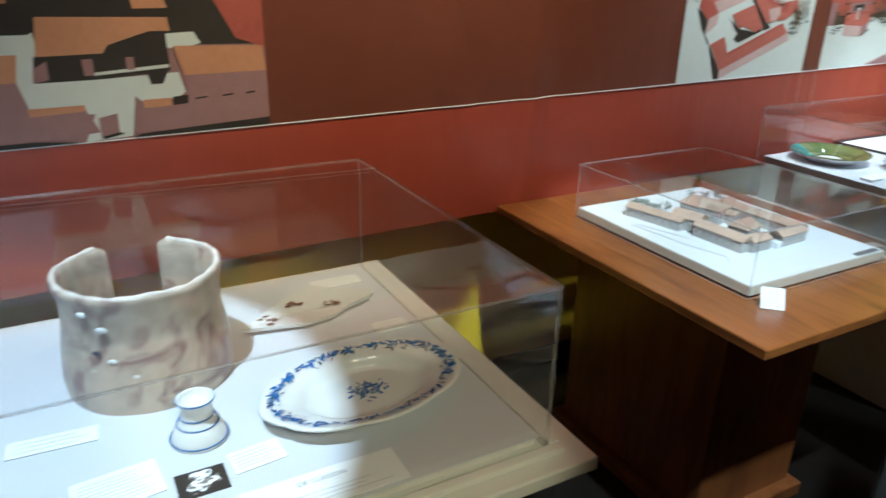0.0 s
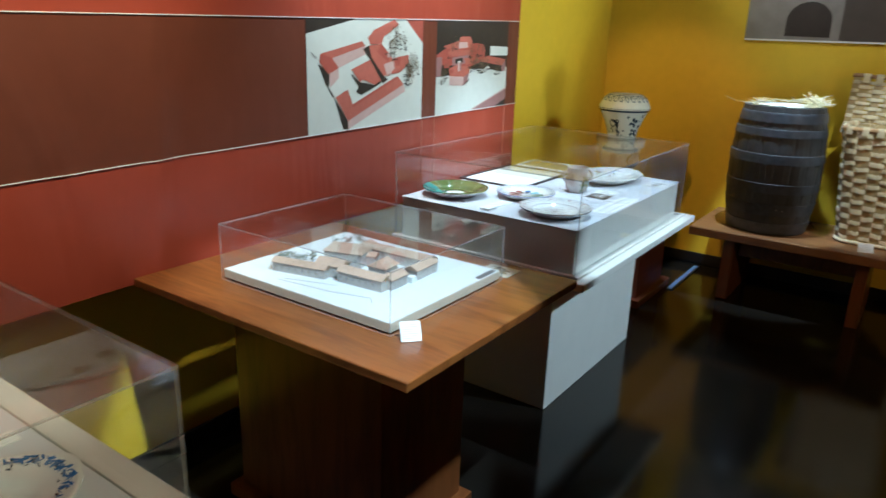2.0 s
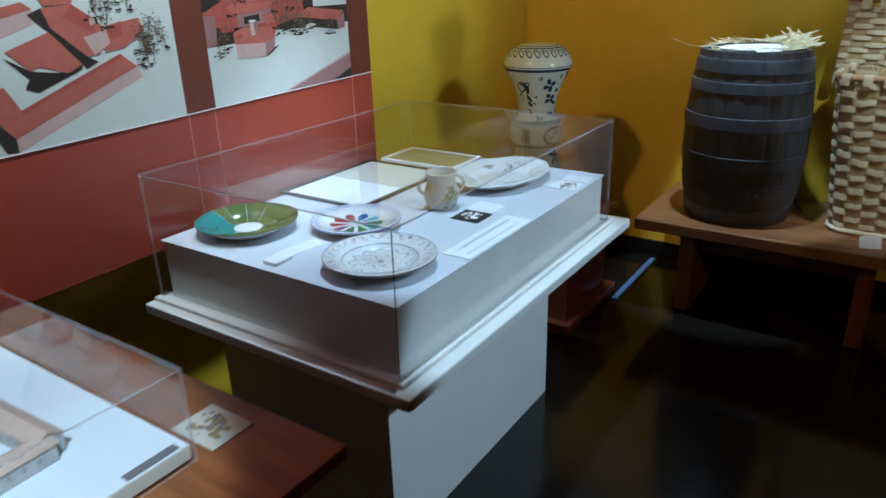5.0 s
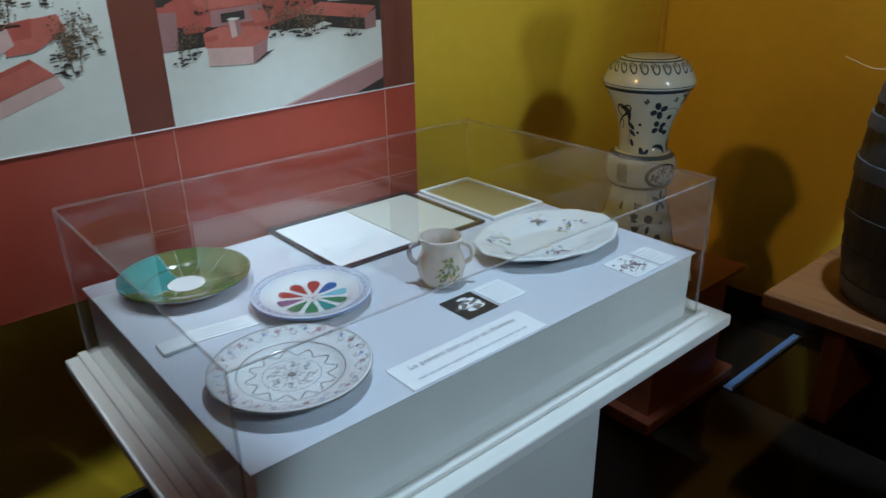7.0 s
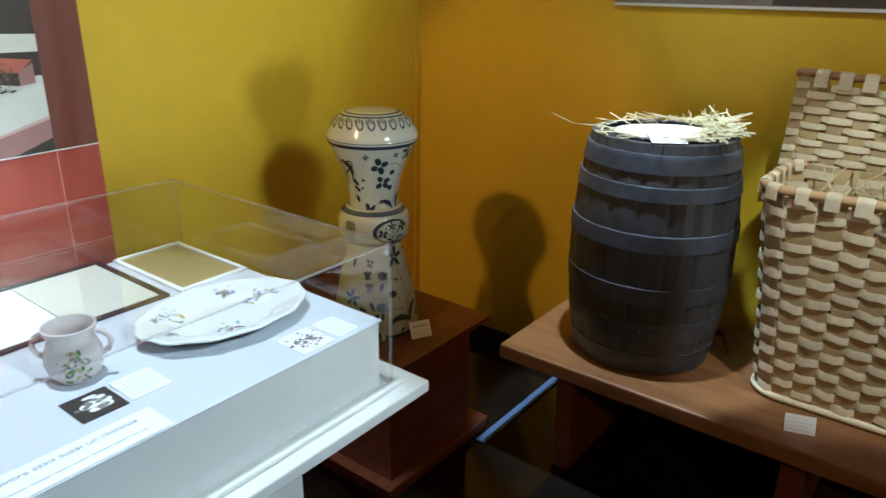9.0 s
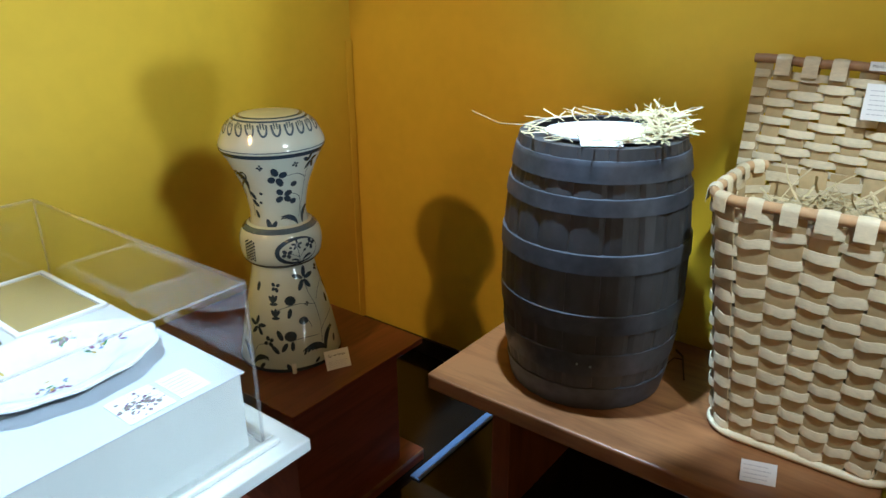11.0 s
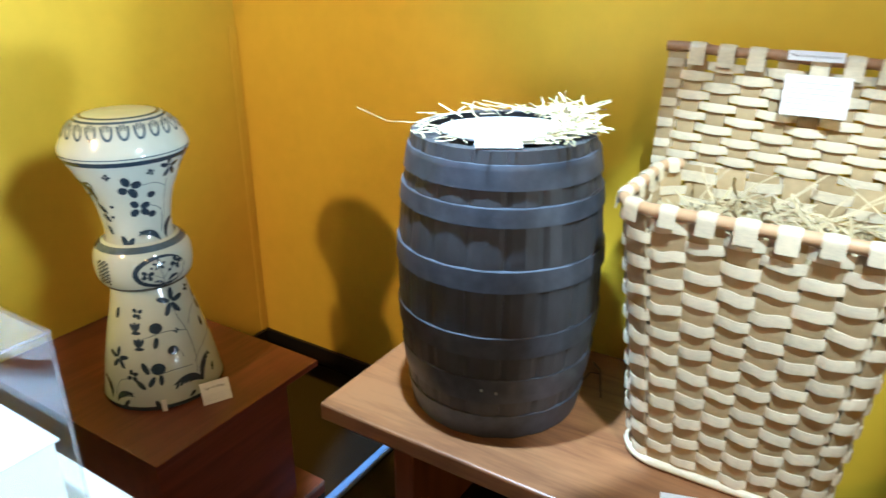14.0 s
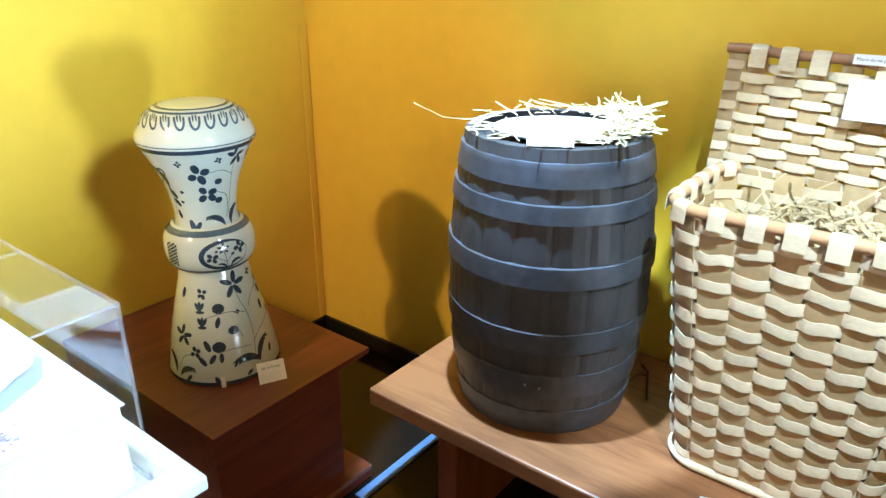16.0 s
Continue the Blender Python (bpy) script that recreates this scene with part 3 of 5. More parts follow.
def lettering(text, size, parent, at, rx=0, rz=0, mat=None):
    cu = bpy.data.curves.new("lettering", "FONT")
    cu.body, cu.size, cu.align_x, cu.align_y, cu.resolution_u = text, size, "CENTER", "CENTER", 2
    tmp = new("lettering_source", cu)
    bpy.context.view_layer.update()
    me = bpy.data.meshes.new_from_object(tmp.evaluated_get(bpy.context.evaluated_depsgraph_get()))
    bpy.data.objects.remove(tmp)
    me.materials.clear()
    me.materials.append(mat or INK)
    ob = new("lettering", me)
    ob.parent = parent
    ob.matrix_local = pose(*at, rx, 0, rz)
    return ob


def card(name, at, w, d, label, rz=0.0, rx=0.0, bars=4, title="", title_size=0.012, th=0.002, ink=None):
    """A printed card lying flat, or leaning by rx degrees."""
    ob = tagged(new(name), label, "label", "printed museum labels")
    ob.matrix_world = pose(*at, rx, 0, rz)
    part("sheet", block(-w / 2, w / 2, -d / 2, d / 2, 0.0003, th), PAPER, ob)
    top = d / 2 - d * 0.12
    if title:
        lettering(title, title_size, ob, (0, d / 2 - d * 0.28, th + 0.0004))
        top = d / 2 - d * 0.55
    if bars:
        bm = bmesh.new()
        rng = random.Random(round(w * 1e4) + bars)
        step = (top + d / 2 - d * 0.10) / bars
        for i in range(bars):
            y = top - (i + 0.5) * step
            x = -w * 0.42
            end = w * rng.uniform(0.22, 0.42)
            while x < end:
                x2 = min(end, x + rng.uniform(0.03, 0.10) * w)
                slab(bm, x, x2, y - step * 0.09, y + step * 0.09, th + 0.0001, th + 0.0004)
                x = x2 + 0.015 * w
        tagged(part("print", bm, ink or GREY_INK, ob), kind="stuff")
    return ob


# ---- decorated faience ----
TEAL = plain("turquoise_glaze", (0.045, 0.235, 0.22), 0.14, 0, 0.12, 40, 0, 90, 0.3)
GREEN = plain("olive_green_glaze", (0.085, 0.13, 0.035), 0.14, 0, 0.25, 30, 0, 90, 0.3)
GREEN2 = plain("moss_green_glaze", (0.13, 0.15, 0.045), 0.14, 0, 0.25, 30, 0, 90, 0.3)
RED_G = plain("red_glaze", (0.32, 0.05, 0.040), 0.15, 0, 0.2, 60, 0, 90, 0.3)
BLUE_G = plain("blue_glaze", (0.03, 0.13, 0.36), 0.15, 0, 0.2, 60, 0, 90, 0.3)
SKY_G = plain("pale_blue_glaze", (0.22, 0.48, 0.55), 0.15, 0, 0.2, 60, 0, 90, 0.3)
GRASS_G = plain("green_glaze", (0.05, 0.18, 0.08), 0.15, 0, 0.2, 60, 0, 90, 0.3)
PURPLE_G = plain("manganese_purple_glaze", (0.20, 0.10, 0.19), 0.15, 0, 0.2, 60, 0, 90, 0.3)
YELL_G = plain("yellow_ochre_glaze", (0.45, 0.33, 0.08), 0.15, 0, 0.2, 60, 0, 90, 0.3)
GREY_G = plain("grey_brown_glaze", (0.25, 0.22, 0.20), 0.15, 0, 0.2, 60, 0, 90, 0.3)
LILAC_G = plain("lilac_blue_glaze", (0.22, 0.26, 0.50), 0.15, 0, 0.2, 60, 0, 90, 0.3)


def dish_height(f, h):
    """Upper surface of a dish at the fraction f of its radius."""
    keys = ((0, 0.008), (0.55, 0.008), (0.68, 0.62 * h), (0.97, h), (1.0, h - 0.001))
    for (a, za), (b, zb) in zip(keys, keys[1:]):
        if f <= b:
            return za + (zb - za) * (f - a) / (b - a)
    return keys[-1][1]


def dish(name, at, r, label, tone=None, mats=None, h=0.03, squash=(1, 1), rz=0.0, wave=None, group="decorated faience dishes"):
    """A dish with foot, well and rim; tone(f, angle) picks the glaze of a patch."""
    ob = thing(name, at, label, "dish", group, rz)
    bm = bmesh.new()
    fr = [0.02, 0.12, 0.2, 0.28, 0.36, 0.45, 0.55, 0.60, 0.64, 0.68, 0.76, 0.84, 0.9, 0.94, 0.97, 0.99, 1.0]
    prof = [(f * r, dish_height(f, h)) for f in fr] + [(r * 1.002, h - 0.004), (r * 0.95, h - 0.009), (r * 0.66, 0.004), (r * 0.6, 0.0), (r * 0.54, 0.0), (r * 0.5, 0.003), (0.001, 0.003)]
    rings = lathe(bm, prof, 96, 0, 0, math.tau, squash, wave)
    bm.faces.new(rings[0])
    if tone:
        bm.normal_update()
        for f in bm.faces:
            c = f.calc_center_median()
            q = math.hypot(c.x / squash[0], c.y / squash[1]) / r
            if abs(c.z - dish_height(min(1.0, q), h)) < 0.0025:
                f.material_index = tone(math.hypot(c.x / squash[0], c.y / squash[1]) / r, math.atan2(c.y, c.x) % math.tau)
    part("body", bm, mats or (GLAZE,), ob, "", True, 0.9)
    return ob


def painted(parent, blobs, mat, r, h, squash=(1, 1), name="painted_motif", label=""):
    """Brush strokes on a dish: blobs are (x, y, length, width, angle)."""
    bm = bmesh.new()
    for x, y, ln, wd, a in blobs:
        vs = []
        for i in range(8):
            t = i * math.tau / 8
            px = x + ln / 2 * math.cos(t) * math.cos(a) - wd / 2 * math.sin(t) * math.sin(a)
            py = y + ln / 2 * math.cos(t) * math.sin(a) + wd / 2 * math.sin(t) * math.cos(a)
            vs.append(bm.verts.new((px, py, dish_height(min(0.99, math.hypot(px / squash[0], py / squash[1]) / r), h) + 0.0007)))
        c = bm.verts.new((x, y, dish_height(min(0.99, math.hypot(x / squash[0], y / squash[1]) / r), h) + 0.0009))
        for i in range(8):
            bm.faces.new((vs[i], vs[(i + 1) % 8], c))
    return tagged(part(name, bm, mat, parent, label), kind="stuff")


def drawn(parent, lines, mat, r, h, squash=(1, 1), name="painted_lines", label=""):
    """Brush lines on a dish: each is (points, width), the points in the dish's own plane."""
    bm = bmesh.new()
    for pts, w in lines:
        prev = None
        for i, (x, y) in enumerate(pts):
            (xa, ya), (xb, yb) = pts[max(0, i - 1)], pts[min(len(pts) - 1, i + 1)]
            n = math.hypot(xb - xa, yb - ya) or 1.0
            row = []
            for e in (-0.5, 0.5):
                px, py = x - e * w * (yb - ya) / n, y + e * w * (xb - xa) / n
                row.append(bm.verts.new((px, py, dish_height(min(0.99, math.hypot(px / squash[0], py / squash[1]) / r), h) + 0.0008)))
            if prev:
                bm.faces.new((prev[0], row[0], row[1], prev[1]))
            prev = row
    return tagged(part(name, bm, mat, parent, label), kind="stuff")


def polar(f, n=97, a0=0.0, a1=math.tau, squash=(1, 1)):
    """Points round a dish; f(angle) gives the radius."""
    return [(f(a) * math.cos(a) * squash[0], f(a) * math.sin(a) * squash[1]) for a in (a0 + (a1 - a0) * i / (n - 1) for i in range(n))]


def scroll(cx, cy, s, turn, way=1):
    """A small curl of the brush."""
    return [(cx + s * (1 - 0.75 * t) * math.cos(turn + way * 4.6 * t), cy + s * (1 - 0.75 * t) * math.sin(turn + way * 4.6 * t)) for t in (k / 10 for k in range(11))]


def arcs(rng, n, f0, f1, r, squash=(1, 1), size=(0.006, 0.016), thin=0.3):
    out = []
    for _ in range(n):
        a, f = rng.uniform(0, math.tau), rng.uniform(f0, f1) * r
        ln = rng.uniform(*size)
        out.append((f * math.cos(a) * squash[0], f * math.sin(a) * squash[1], ln, ln * rng.uniform(thin * 0.6, thin * 1.4), rng.uniform(0, math.pi)))
    return out


def flower(x, y, s, n=5, turn=0.0):
    return [(x + s * 0.6 * math.cos(turn + k * math.tau / n), y + s * 0.6 * math.sin(turn + k * math.tau / n), s, s * 0.55, turn + k * math.tau / n) for k in range(n)]


TOP = 0.7902


def sector_tone(f, a):
    if f < 0.29:
        return 0
    d = math.degrees(a)
    if 95 < d < 190:
        return 1
    return 2 if int(d // 40) % 2 else 3


d1 = dish("dish", (2.012, -0.192, TOP), 0.137, "green and turquoise glazed dish in radial sectors", sector_tone, (GLAZE, TEAL, GREEN, GREEN2), 0.036)
drawn(d1, [(polar(lambda a: 0.137 * 0.60), 0.0016), (polar(lambda a: 0.137 * 0.93), 0.0012)], plain("dark_olive_line_glaze", (0.05, 0.075, 0.03), 0.15), 0.137, 0.036, name="ring_lines")
for k in (20, 50, 78, 95, 190, 225, 262, 300, 335):
    painted(d1, [((0.30 + 0.067 * j) * 0.137 * math.cos(radians(k)), (0.30 + 0.067 * j) * 0.137 * math.sin(radians(k)), 0.012, 0.0009, radians(k)) for j in range(11)], GLAZE, 0.137, 0.036, name="divider_line")

d2 = dish("dish", (2.178, -0.437, TOP), 0.123, "white faience plate with coloured petals and blue border", lambda f, a: 1 if f > 0.985 else 0, (GLAZE, LILAC_G), 0.028)
PETALS = (SKY_G, BLUE_G, RED_G, RED_G, RED_G, PURPLE_G, GRASS_G, GRASS_G, TEAL, GRASS_G)
for k, mat in enumerate(PETALS):
    a = math.radians(-15 + 36 * k)
    bm = bmesh.new()
    pts = [(0.017, 0.0), (0.036, 0.0070), (0.054, 0.0125), (0.064, 0.0135), (0.071, 0.009), (0.073, 0.0), (0.071, -0.009), (0.064, -0.0135), (0.054, -0.0125), (0.036, -0.0070)]
    bm.faces.new([bm.verts.new((u * math.cos(a) - v * math.sin(a), u * math.sin(a) + v * math.cos(a), dish_height(math.hypot(u, v) / 0.123, 0.028) + 0.0012)) for u, v in pts])
    part("petal", bm, mat, d2)
rng = random.Random(5)
drawn(d2, [(polar(lambda a: 0.123 * 0.955), 0.0014), (polar(lambda a: 0.123 * 0.80), 0.0008)], LILAC_G, 0.123, 0.028, name="blue_rings")
drawn(d2, [(polar(lambda a: 0.123 * (0.90 - 0.045 * abs(math.sin(16 * a))), 385), 0.0020), (polar(lambda a: 0.123 * (0.925 - 0.02 * abs(math.cos(16 * a))), 385), 0.0013)], LILAC_G, 0.123, 0.028, name="blue_lace_border")
drawn(d2, [(scroll(0.123 * 0.875 * math.cos(k * math.tau / 32), 0.123 * 0.875 * math.sin(k * math.tau / 32), 0.0042, k, 1), 0.0009) for k in range(32)], BLUE_G, 0.123, 0.028, name="blue_curls")
painted(d2, arcs(rng, 40, 0.0, 0.16, 0.123, size=(0.003, 0.006)), GREY_G, 0.123, 0.028, name="centre_dots")

d3 = dish("dish", (2.003, -0.660, TOP), 0.137, "white faience plate with red and grey painted border", lambda f, a: 1 if f > 0.99 else 0, (GLAZE, GREY_G), 0.032)
FADED_RED = plain("faded_red_glaze", (0.34, 0.15, 0.17), 0.15)
drawn(d3, [(polar(lambda a: 0.137 * 0.66), 0.0016), (polar(lambda a: 0.137 * 0.965), 0.0010), (polar(lambda a: 0.137 * 0.36), 0.0010)], GREY_G, 0.137, 0.032, name="ring_lines")
drawn(d3, [(polar(lambda a: 0.137 * (0.50 + 0.060 * math.sin(12 * a)), 289), 0.0021)], GREY_G, 0.137, 0.032, name="wavy_line")
drawn(d3, [(scroll(0.137 * (0.86 + 0.035 * (-1) ** k) * math.cos(k * math.tau / 44), 0.137 * (0.86 + 0.035 * (-1) ** k) * math.sin(k * math.tau / 44), 0.0078, k * math.tau / 44 + 1.5, 1 if k % 2 else -1), 0.0014) for k in range(44)], GREY_G, 0.137, 0.032, name="scrolled_border")
for mat, first, size in ((FADED_RED, 0, 0.0062), (LILAC_G, 1, 0.0050), (PURPLE_G, 2, 0.0040)):
    painted(d3, [b for k in range(first, 30, 3) for b in flower(0.137 * 0.875 * math.cos(k * 0.2094), 0.137 * 0.875 * math.sin(k * 0.2094), size, 4, k)], mat, 0.137, 0.032, name="border_flowers")
drawn(d3, [(scroll(q * math.cos(k * math.tau / n + o), q * math.sin(k * math.tau / n + o), z, k * math.tau / n + 1.0, w), 0.0015) for n, q, z, w, o in ((8, 0.033, 0.0100, 1, 0), (8, 0.033, 0.0100, -1, 0.3), (6, 0.017, 0.0080, 1, 0.2)) for k in range(n)], GREY_G, 0.137, 0.032, name="centre_medallion")
painted(d3, flower(0, 0, 0.009, 6) + [b for k in range(6) for b in flower(0.026 * math.cos(k * 1.047), 0.026 * math.sin(k * 1.047), 0.0042, 3, k)], GREY_G, 0.137, 0.032, name="centre_flowers")

def lobed(a, r):
    return 1 + 0.018 * math.cos(12 * a)


oval = dish("oval_dish", (2.752, -0.567, TOP), 0.138, "white oval faience dish with lobed rim and sprigs of flowers", None, None, 0.036, (1.42, 1.0), -4, lobed)
for cx, cy, s, seed in ((-0.10, 0.065, 0.035, 1), (-0.03, -0.05, 0.04, 2), (0.105, 0.03, 0.035, 3), (0.05, 0.09, 0.02, 4), (-0.13, -0.02, 0.016, 5)):
    rg = random.Random(seed)
    for mat, n, nm in ((GREY_G, 9, "stems"), (PURPLE_G, 6, "purple_petals"), (LILAC_G, 5, "blue_petals"), (YELL_G, 3, "yellow_petals"), (GRASS_G, 6, "leaves")):
        painted(oval, [(cx + rg.gauss(0, s * 0.55), cy + rg.gauss(0, s * 0.35), rg.uniform(0.006, 0.017), rg.uniform(0.003, 0.008) if nm != "stems" else 0.0018, rg.uniform(0, 3.1)) for _ in range(n)], mat, 0.138, 0.036, (1.42, 1), nm)


JAR_GLAZE = plain("pinkish_white_glaze", (0.62, 0.55, 0.51), 0.14, 0, 0.12, 45, 0.03, 90, 0.3)


def jar():
    ob = thing("two_handled_jar", (2.432, -0.548, TOP), "small white two-handled jar painted with a yellow flower", "jar")
    prof = [(0.001, 0.002), (0.034, 0.0), (0.038, 0.003), (0.047, 0.018), (0.052, 0.038), (0.050, 0.058), (0.043, 0.074), (0.040, 0.082), (0.042, 0.092), (0.047, 0.104), (0.0475, 0.108), (0.044, 0.109), (0.039, 0.095), (0.037, 0.082), (0.046, 0.056), (0.045, 0.02), (0.001, 0.012)]
    bm = bmesh.new()
    lathe(bm, prof, 48)
    part("body", bm, JAR_GLAZE, ob, "", True, 1.2)
    for s in (-1, 1):
        bm = bmesh.new()
        c = math.radians(140)
        pts = []
        for k in range(11):
            t = -1.5 + 3.0 * k / 10
            d = 0.044 + 0.024 * math.cos(t)
            pts.append((s * d * math.cos(c), s * d * math.sin(c), 0.070 + 0.024 * math.sin(t)))
        tube(bm, pts, 0.0055, 8)
        part("handle", bm, JAR_GLAZE, ob, "", True, 1.2)
    rg = random.Random(3)

    def rad(z):
        for (r1, z1), (r2, z2) in zip(prof[1:8], prof[2:9]):
            if z1 <= z <= z2:
                return r1 + (r2 - r1) * (z - z1) / (z2 - z1)
        return 0.05

    for mat, n, nm in ((GRASS_G, 26, "painted_leaves"), (YELL_G, 18, "painted_yellow_flower"), (GREY_G, 20, "painted_stems")):
        bm = bmesh.new()
        for _ in range(n):
            a0, z0 = math.radians(-118) + rg.gauss(0, 0.28), min(0.07, max(0.012, 0.042 + rg.gauss(0, 0.016)))
            ln, wd, an = rg.uniform(0.004, 0.011), rg.uniform(0.002, 0.006), rg.uniform(0, 3.1)
            vs = []
            for i in range(6):
                t = i * math.tau / 6
                u, v = ln * math.cos(t) * math.cos(an) - wd * math.sin(t) * math.sin(an), ln * math.cos(t) * math.sin(an) + wd * math.sin(t) * math.cos(an)
                z = z0 + v * 0.6
                k = rad(z) + 0.001
                a = a0 + u * 0.6 / k
                vs.append(bm.verts.new((k * math.cos(a), k * math.sin(a), z)))
            bm.faces.new(vs)
        tagged(part(nm, bm, mat, ob), kind="stuff")


jar()

# flat things in the plate showcase
def document(at, w, d, label, rim, sheets, glass=None):
    ob = tagged(thing("framed_document", at, label, "document", "framed documents in the showcase"))
    fw = 0.012
    for b in ((-w / 2, w / 2, -d / 2, -d / 2 + fw), (-w / 2, w / 2, d / 2 - fw, d / 2), (-w / 2, -w / 2 + fw, -d / 2 + fw, d / 2 - fw), (w / 2 - fw, w / 2, -d / 2 + fw, d / 2 - fw)):
        part("frame_side", block(*b, 0.0003, 0.009, 0.001), rim, ob)
    for x0, x1, mat in sheets:
        part("sheet", block(x0, x1, -d / 2 + fw + 0.001, d / 2 - fw - 0.001, 0.0003, 0.004), mat, ob)
    bm = bmesh.new()
    rg = random.Random(round(w * 1000))
    for x0, x1, _ in sheets:
        for i in range(9):
            if rg.random() < 0.25:
                continue
            y = d / 2 - 0.035 - (i + rg.uniform(-0.2, 0.2)) * (d - 0.07) / 9
            x = x0 + (x1 - x0) * 0.12
            while x < x0 + (x1 - x0) * rg.uniform(0.7, 0.9):
                x2 = x + rg.uniform(0.008, 0.025)
                slab(bm, x, x2, y - 0.0006, y + 0.0006, 0.0041, 0.0044)
                x = x2 + 0.004
    ink = plain("faded_handwriting", (0.55, 0.56, 0.58), 0.7) if len(sheets) > 1 else plain("faded_brown_writing", (0.25, 0.19, 0.085), 0.7)
    tagged(part("handwriting", bm, ink, ob), kind="stuff")


DARK_WOOD = plain("dark_frame_wood", (0.035, 0.022, 0.02), 0.4)
AGED = plain("aged_cream_paper", (0.60, 0.58, 0.48), 0.6, 0, 0.06)
OCHRE_P = plain("brown_parchment", (0.30, 0.23, 0.10), 0.6, 0, 0.12)
document((2.52, -0.190, TOP), 0.455, 0.335, "dark framed pair of handwritten paper sheets", DARK_WOOD, ((-0.213, 0.002, PAPER), (0.006, 0.213, AGED)))
document((2.872, -0.205, TOP), 0.195, 0.315, "pale framed sheet of brown parchment", PAPER, ((-0.084, 0.084, OCHRE_P),))
card("label_card", (2.295, -0.789, TOP), 0.325, 0.080, "white caption card with a grey printed title", bars=1, title="Le peintre était aussi un chimiste", title_size=0.0195)
card("label_card", (2.492, -0.665, TOP), 0.080, 0.088, "small white printed caption card", bars=6)
card("label_card", (2.885, -0.775, TOP), 0.062, 0.088, "small white printed caption card", bars=6)
card("label_card", (1.985, -0.418, TOP), 0.135, 0.05, "small white printed caption card", bars=4, rz=-8)
ob = tagged(thing("clear_block", (1.895, -0.428, TOP), "small clear acrylic block lying in the showcase", "block"))
part("body", block(-0.03, 0.03, -0.022, 0.022, 0.0003, 0.009, 0.002), PAPER, ob)


def photo_card(at, w, d, label, ground, figure, seed, fine=1.0):
    ob = tagged(thing("photo_card", at, label, "photograph", "photographs in the showcases"))
    part("print", block(-w / 2, w / 2, -d / 2, d / 2, 0.0003, 0.002), ground, ob)
    rg = random.Random(seed)
    for nm, mat, n, s in (("pictured_vessel", figure[0], round(14 * fine), 0.55 / fine), ("pictured_pattern", figure[1], round(16 * fine), 0.3 / fine)):
        bm = bmesh.new()
        for k in range(n):
            x, y, r1, r2 = rg.gauss(0, w * 0.15 * fine ** 0.4), rg.gauss(0, d * 0.13 * fine ** 0.4), w * rg.uniform(0.08, 0.2) * s * 1.6, d * rg.uniform(0.06, 0.16) * s * 1.6
            x, y = max(-w / 2 + r1, min(w / 2 - r1, x)), max(-d / 2 + r2, min(d / 2 - r2, y))
            z = 0.0021 + k * 0.00002 + (0.0004 if nm != "pictured_vessel" else 0)
            bm.faces.new([bm.verts.new((x + r1 * math.cos(i * 0.785), y + r2 * math.sin(i * 0.785), z)) for i in range(8)])
        tagged(part(nm, bm, mat, ob), kind="stuff")


photo_card((2.402, -0.668, TOP), 0.084, 0.088, "black photograph card of a white jar", P_DARK, (PAPER, GREY_G), 1)
photo_card((2.800, -0.775, TOP), 0.086, 0.092, "photograph card of a grey flower pattern", PAPER, (GREY_G, PURPLE_G), 2, 2.6)

# ---- broken pottery showcase ----
TOP1 = 0.6984


